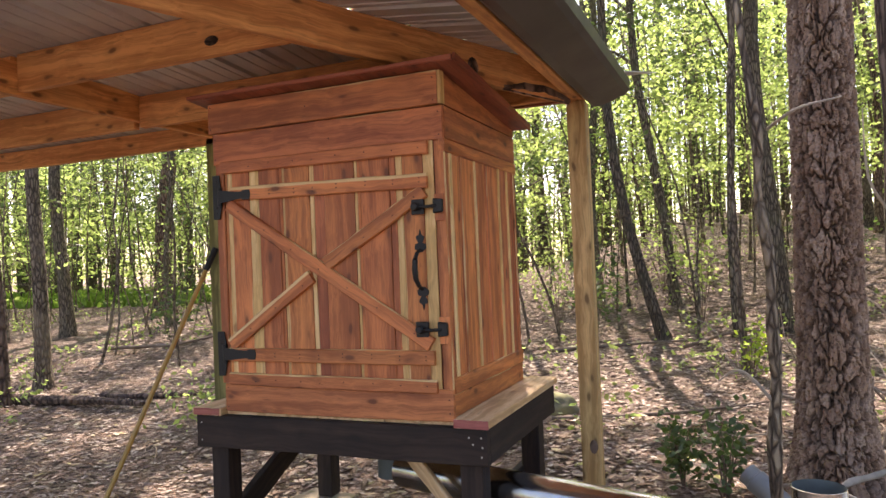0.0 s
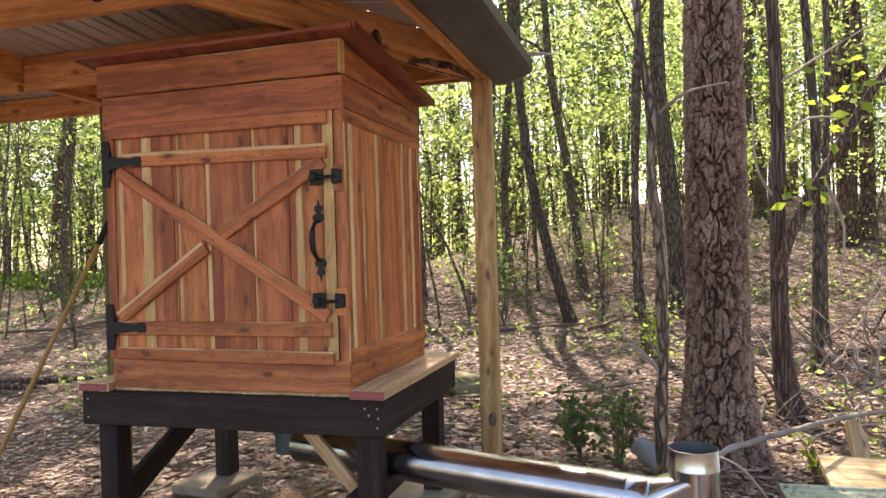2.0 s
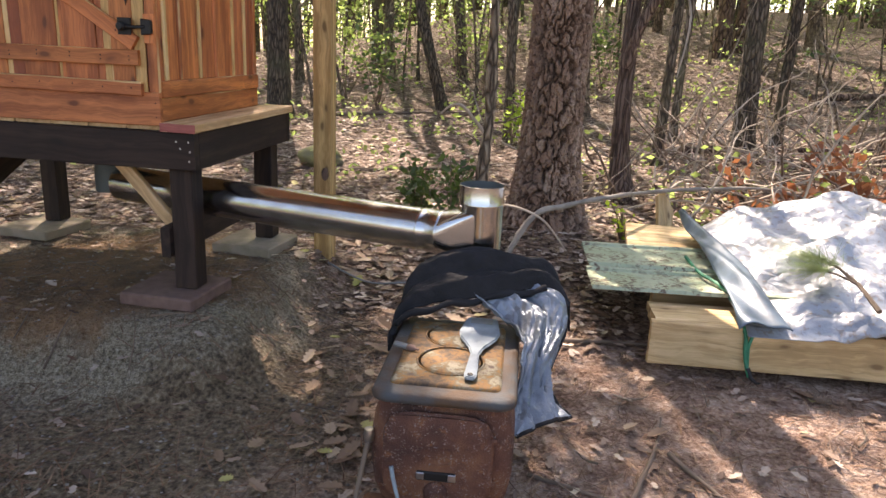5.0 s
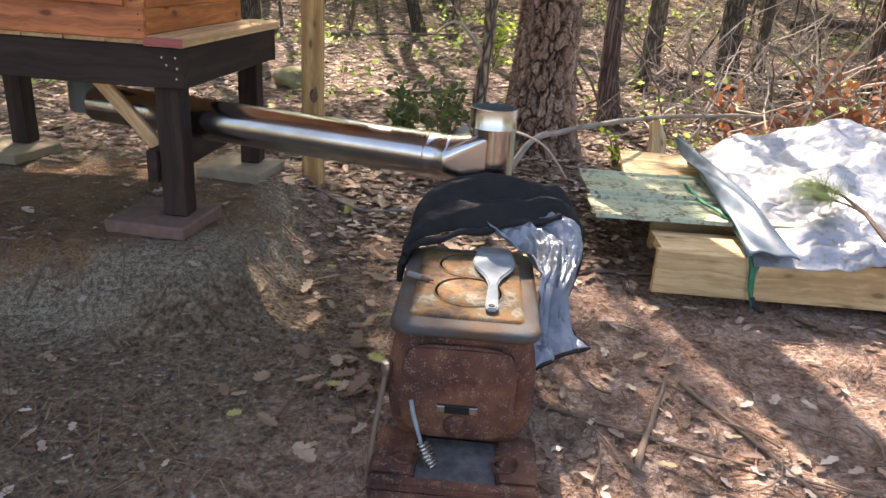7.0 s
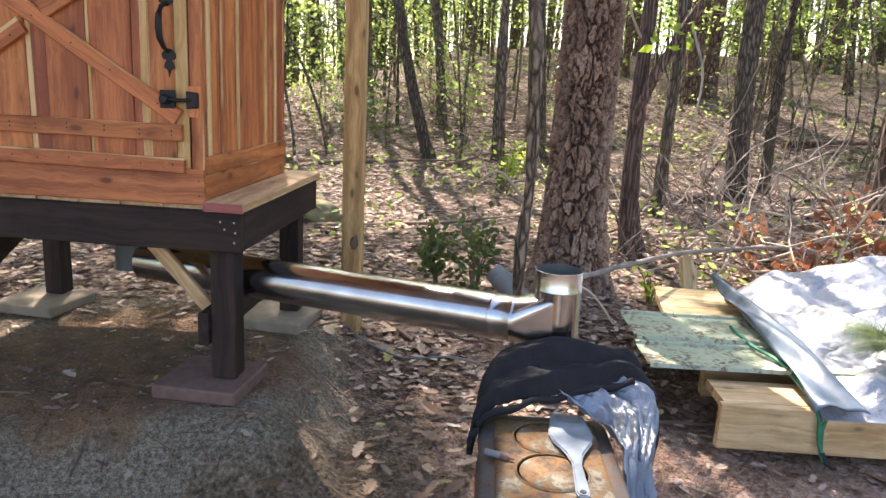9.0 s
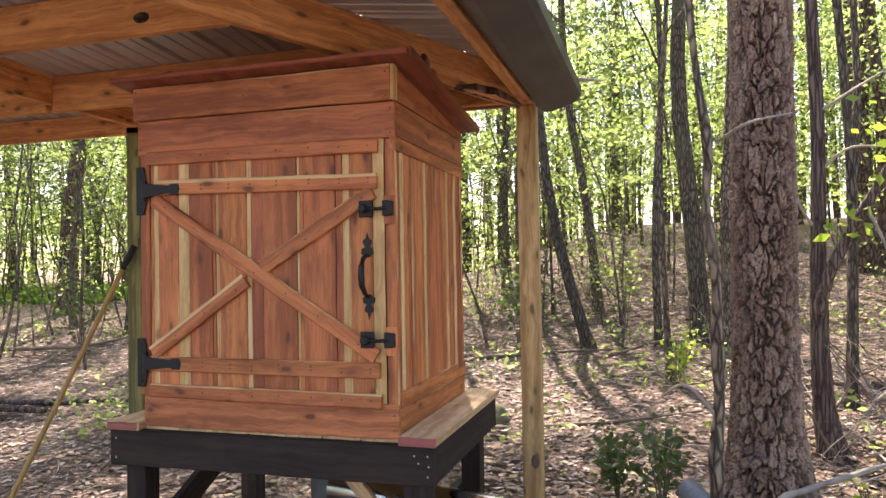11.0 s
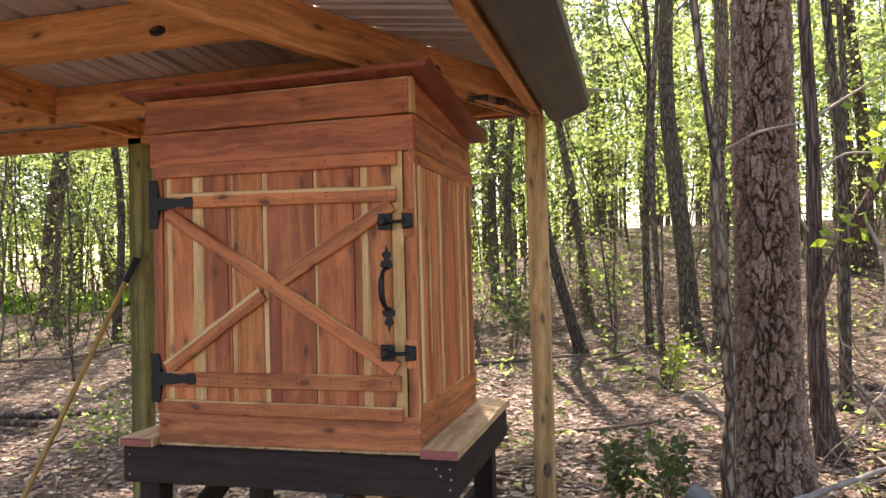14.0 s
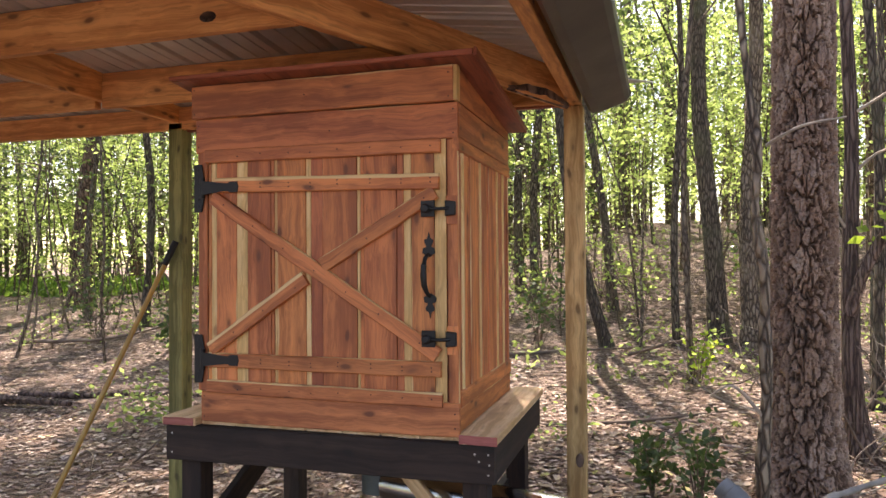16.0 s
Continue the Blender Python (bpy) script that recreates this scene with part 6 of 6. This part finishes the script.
def oak_leaves():
    """Single large lobed leaves, curled, lying about the stove and the pile."""
    rng, chunks = random.Random(41), []
    while len(chunks) < 1300:
        x, y = rng.uniform(-2.2, 3.2), rng.uniform(-1.5, 3.4)
        near = math.exp(-((x - 0.72) ** 2 / 0.08 + (y + 0.3) ** 2 / 0.5))
        if y < -0.6 and rng.random() < 0.6:
            continue
        if not (rng.random() < near or (keep_leaf(x, y, rng) and rng.random() < 0.6)) or (1.6 < x and 0.2 < y < 1.75) or (0.82 < x < 1.28 and -0.95 < y < -0.2) or (x < 0.05 and y > -0.1 and y < 1.0):
            continue
        s, r, z = rng.uniform(0.022, 0.046), rng.uniform(0, 6.283), ground_z(x, y) + 0.02
        curl, tx, ty = rng.uniform(0.1, 0.6), rng.uniform(-0.35, 0.35), rng.uniform(-0.35, 0.35)
        c, q = math.cos(r), math.sin(r)
        spine, rim = [], []
        for i in range(9):
            u = -1 + i / 4
            wv = (0.22 + 0.42 * math.sin(math.pi * (u + 1) / 2) ** 0.8) * (1.0 if i % 2 else 0.55) * (0.15 if i in (0, 8) else 1)
            spine.append((u, 0))
            rim += [(u + 0.12, wv), (u + 0.12, -wv)]
        vs = [(x + s * (c * u - q * v), y + s * (q * u + c * v), z + s * (tx * u + ty * v + curl * abs(v) + 0.25 * curl * u * u)) for u, v in spine + rim]
        fs = [(i, i + 1, 9 + 2 * i + 2, 9 + 2 * i) for i in range(8)] + [(i + 1, i, 10 + 2 * i, 10 + 2 * i + 2) for i in range(8)]
        chunks.append((vs, fs))
    v, f = join(chunks)
    tagged(put("oak_leaves", mesh_of("oak_leaves", v, f, OAKLEAF)), "large curled tan oak leaves lying on the ground", "leaf litter", kind="stuff")


oak_leaves()
stick_rng = random.Random(52)
sticks = []
for i in range(170):
    x, y, a = stick_rng.uniform(-1.8, 2.6), stick_rng.uniform(-1.5, 0.4), stick_rng.uniform(0, 3.14)
    if (0.75 < x < 1.4 and y > -1.0) or (1.5 < x and y > 0.1):
        continue
    ln, bend, rr = stick_rng.uniform(0.06, 0.28), stick_rng.uniform(-0.03, 0.03), stick_rng.uniform(0.0015, 0.0045)
    c, q = math.cos(a), math.sin(a)
    pts = [(x + c * ln * t - q * bend * math.sin(3.1 * t), y + q * ln * t + c * bend * math.sin(3.1 * t)) for t in (0, 0.3, 0.6, 1)]
    sticks.append(tube_data([(u, w, ground_z(u, w) + 0.012 + rr) for u, w in pts], [rr, rr, rr * 0.8, rr * 0.5], 5))
v, f = join(sticks)
tagged(put("small_sticks", mesh_of("small_sticks", v, f, STICK)), "thin broken sticks lying on the bare ground", "sticks", kind="stuff")


def pebbles():
    rng, chunks = random.Random(9), []
    while len(chunks) < 5000:
        x, y = rng.uniform(-2.0, 1.0), rng.uniform(-1.6, 0.9)
        s = rng.uniform(0.002, 0.009)
        z = ground_z(x, y) + noise.noise(Vector((x * 0.9, y * 0.9, 1))) * 0.035 * min(1, 0.4 + abs(y) * 0.3)
        top = [(x + s * math.cos(a) * rng.uniform(0.7, 1.2), y + s * math.sin(a) * rng.uniform(0.7, 1.2), z + 0.002) for a in (0, 1.2, 2.5, 3.8, 5.0)]
        chunks.append((top + [(x, y, z + s * 0.9)], [(i, (i + 1) % 5, 5) for i in range(5)]))
    v, f = join(chunks)
    tagged(put("pebbles", mesh_of("pebbles", v, f, PEBBLE)), "small pale stones in the trodden dirt", "pebbles", kind="stuff")


pebbles()


def crooked(rng, p, d, length, r, n=7, jit=0.12):
    pts, q = [Vector(p)], Vector(p)
    d = Vector(d).normalized()
    for i in range(n):
        d = (d + Vector((rng.gauss(0, jit), rng.gauss(0, jit), rng.gauss(0, jit)))).normalized()
        q = q + d * (length / n)
        pts.append(q.copy())
    return pts, [r * (1 - 0.75 * i / n) for i in range(n + 1)]


# brush pile of pale dead branches
rb = random.Random(17)
brush = thing("brush_pile", "tangled pile of pale dead branches under the trees", "brush pile")
for i in range(190):
    x, y = rb.gauss(3.0, 0.75), rb.gauss(3.4, 0.7)
    a = rb.uniform(0, 6.283)
    p, r = crooked(rb, (x, y, ground_z(x, y) + rb.uniform(0.0, 0.25)), (math.cos(a), math.sin(a), rb.uniform(0.0, 1.3)), rb.uniform(0.5, 1.7), rb.uniform(0.004, 0.012), 11, 0.24)
    tube("branch", p, r, STRAW if rb.random() < 0.7 else STICK, brush, 5)
# fallen branches and logs
rb = random.Random(23)
FALLEN = [((0.25, 1.75, 0.0), (1, 0.05, 0.02), 1.2, 0.012), ((1.62, 1.6, 0.10), (1, 0.3, 0.01), 2.0, 0.02), ((-7.2, 2.75, 0.0), (1, 0.12, 0.0), 2.6, 0.09),
          ((-3.4, 1.75, 0.1), (0.6, -0.4, 0.2), 0.7, 0.012), ((-3.0, 1.8, 0.05), (0.3, 0.5, 0.5), 0.6, 0.01), ((2.6, 5.0, 0.12), (1, 0.3, 0.02), 2.2, 0.05), ((3.0, 4.6, 0.15), (1, -0.1, 0.02), 1.8, 0.04),
          ((0.4, 1.25, 0.0), (1, -0.1, 0.0), 0.7, 0.006), ((1.55, -0.75, 0.0), (0.25, 1, 0.0), 0.7, 0.012), ((1.75, -0.3, 0.0), (0.4, -0.8, 0.0), 0.8, 0.009), ((1.3, -0.5, 0.0), (0.9, -0.3, 0.0), 1.1, 0.007),
          ((-0.6, 3.2, 0.05), (1, 0.1, 0.0), 2.2, 0.022), ((-1.3, 6.0, 0.1), (1, 0.5, 0.1), 2.0, 0.03), ((0.2, 6.0, 0.1), (0.8, -0.2, 0.25), 1.2, 0.02), ((-0.2, -0.85, 0.0), (-1, 0.1, 0.0), 0.9, 0.007), ((1.35, 0.45, 0.06), (1, 0.0, 0.0), 0.6, 0.014),
          ((-5.6, 3.3, 0.0), (1, 0.1, 0), 3.0, 0.035), ((-8, 5.6, 0.1), (1, -0.3, 0.15), 3.0, 0.03), ((5.0, 9.0, 0.2), (1, 0.2, 0), 3, 0.06)]
for p, d, ln, r in FALLEN:
    z = ground_z(p[0], p[1]) + r * 0.7 + 0.004 + (p[2] if p[2] > 0.05 else 0) * 0.5
    pts, rad = crooked(rb, (p[0], p[1], z), d, ln, r, 9, 0.07)
    pts = [Vector((q.x, q.y, max(q.z if d[2] > 0.1 else ground_z(q.x, q.y) + r * 0.6, ground_z(q.x, q.y)))) for q in pts]
    tagged(tube("fallen_branch", pts, rad, BARK_PINE if r > 0.03 else STICK, None, 9, "fallen grey-brown branch lying on the leaf litter", 0.12, rb), category="branch", group="fallen branches")
long_branch = [path_at([(1.06, 1.0, -0.15), (1.224, 1.15, 0.14), (1.386, 1.3, 0.182), (1.612, 1.5, 0.205), (1.935, 1.9, 0.188), (2.314, 2.2, 0.174), (2.774, 2.4, 0.157), (3.3, 2.5, 0.0)], i / 40) for i in range(41)]
tagged(tube("fallen_branch", long_branch, [0.017 - 0.0002 * i + 0.002 * math.sin(i * 1.7) for i in range(41)], DRIFT, None, 9, "long weathered grey branch lying across the foot of the pine", 0.1, rb), category="branch", group="fallen branches")
# dead oak spray with red-brown leaves
spray = thing("dead_branch", "dead branch with curled red-brown leaves by the tarp", "branch")
mids = []
for i in range(16):
    a = rb.uniform(-0.4, 1.9)
    p, r = crooked(rb, (2.6 + rb.uniform(-0.1, 1.1), 2.1 + rb.uniform(-0.1, 0.5), -0.1), (math.cos(a), math.sin(a) * 0.5, rb.uniform(0.3, 0.9)), rb.uniform(0.4, 0.8), 0.008)
    tube("twig", p, r, STICK, spray, 5)
    mids += [tuple(q) for q in p[2:]]
pts = np.repeat(np.array(mids), 6, 0) + NPR.normal(size=(len(mids) * 6, 3)) * 0.06
put("leaves", quads("leaves", pts, NPR.uniform(0.05, 0.10, len(pts)), DEADRED, NPR, 0.8), spray, None, "curled red-brown leaves")
# grass in the clearing far left
gx, gy = NPR.uniform(-26, -12, 9000), NPR.uniform(11.5, 19, 9000)
gz = np.array([ground_z(a, b) for a, b in zip(gx, gy)])
tagged(put("grass", quads("grass", np.stack([gx, gy, gz + 0.08], 1), NPR.uniform(0.15, 0.4, 9000), GRASS, NPR, -1.5)), "patch of bright green grass in a sunny clearing", "grass", kind="stuff")
# pine cones
for x, y, a in ((1.37, -0.65, 80), (2.35, 0.14, 60), (1.66, 0.33, 20)):
    cone = thing("pine_cone", "grey-brown pine cone on the dirt", "pine cone", "pine cones", pose(x, y, ground_z(x, y) + 0.02, 80, 0, a))
    lathe("core", [(0.0, -0.04), (0.012, -0.03), (0.014, 0.0), (0.008, 0.035), (0.0, 0.042)], STICK, cone, None, 8)
    chunks = []
    for k in range(46):
        t, an = k / 46, k * 2.4
        r0 = 0.021 * math.sin(math.pi * (0.15 + 0.8 * t)) + 0.006
        z, c, q = -0.035 + 0.075 * t, math.cos(an), math.sin(an)
        chunks.append(([(c * 0.008 - q * 0.005, q * 0.008 + c * 0.005, z), (c * 0.008 + q * 0.005, q * 0.008 - c * 0.005, z), (c * r0, q * r0, z + 0.008), (c * 0.008, q * 0.008, z + 0.006)], [(0, 1, 2), (1, 3, 2), (3, 0, 2)]))
    v, f = join(chunks)
    put("scales", mesh_of("scales", v, f, STICK), cone)
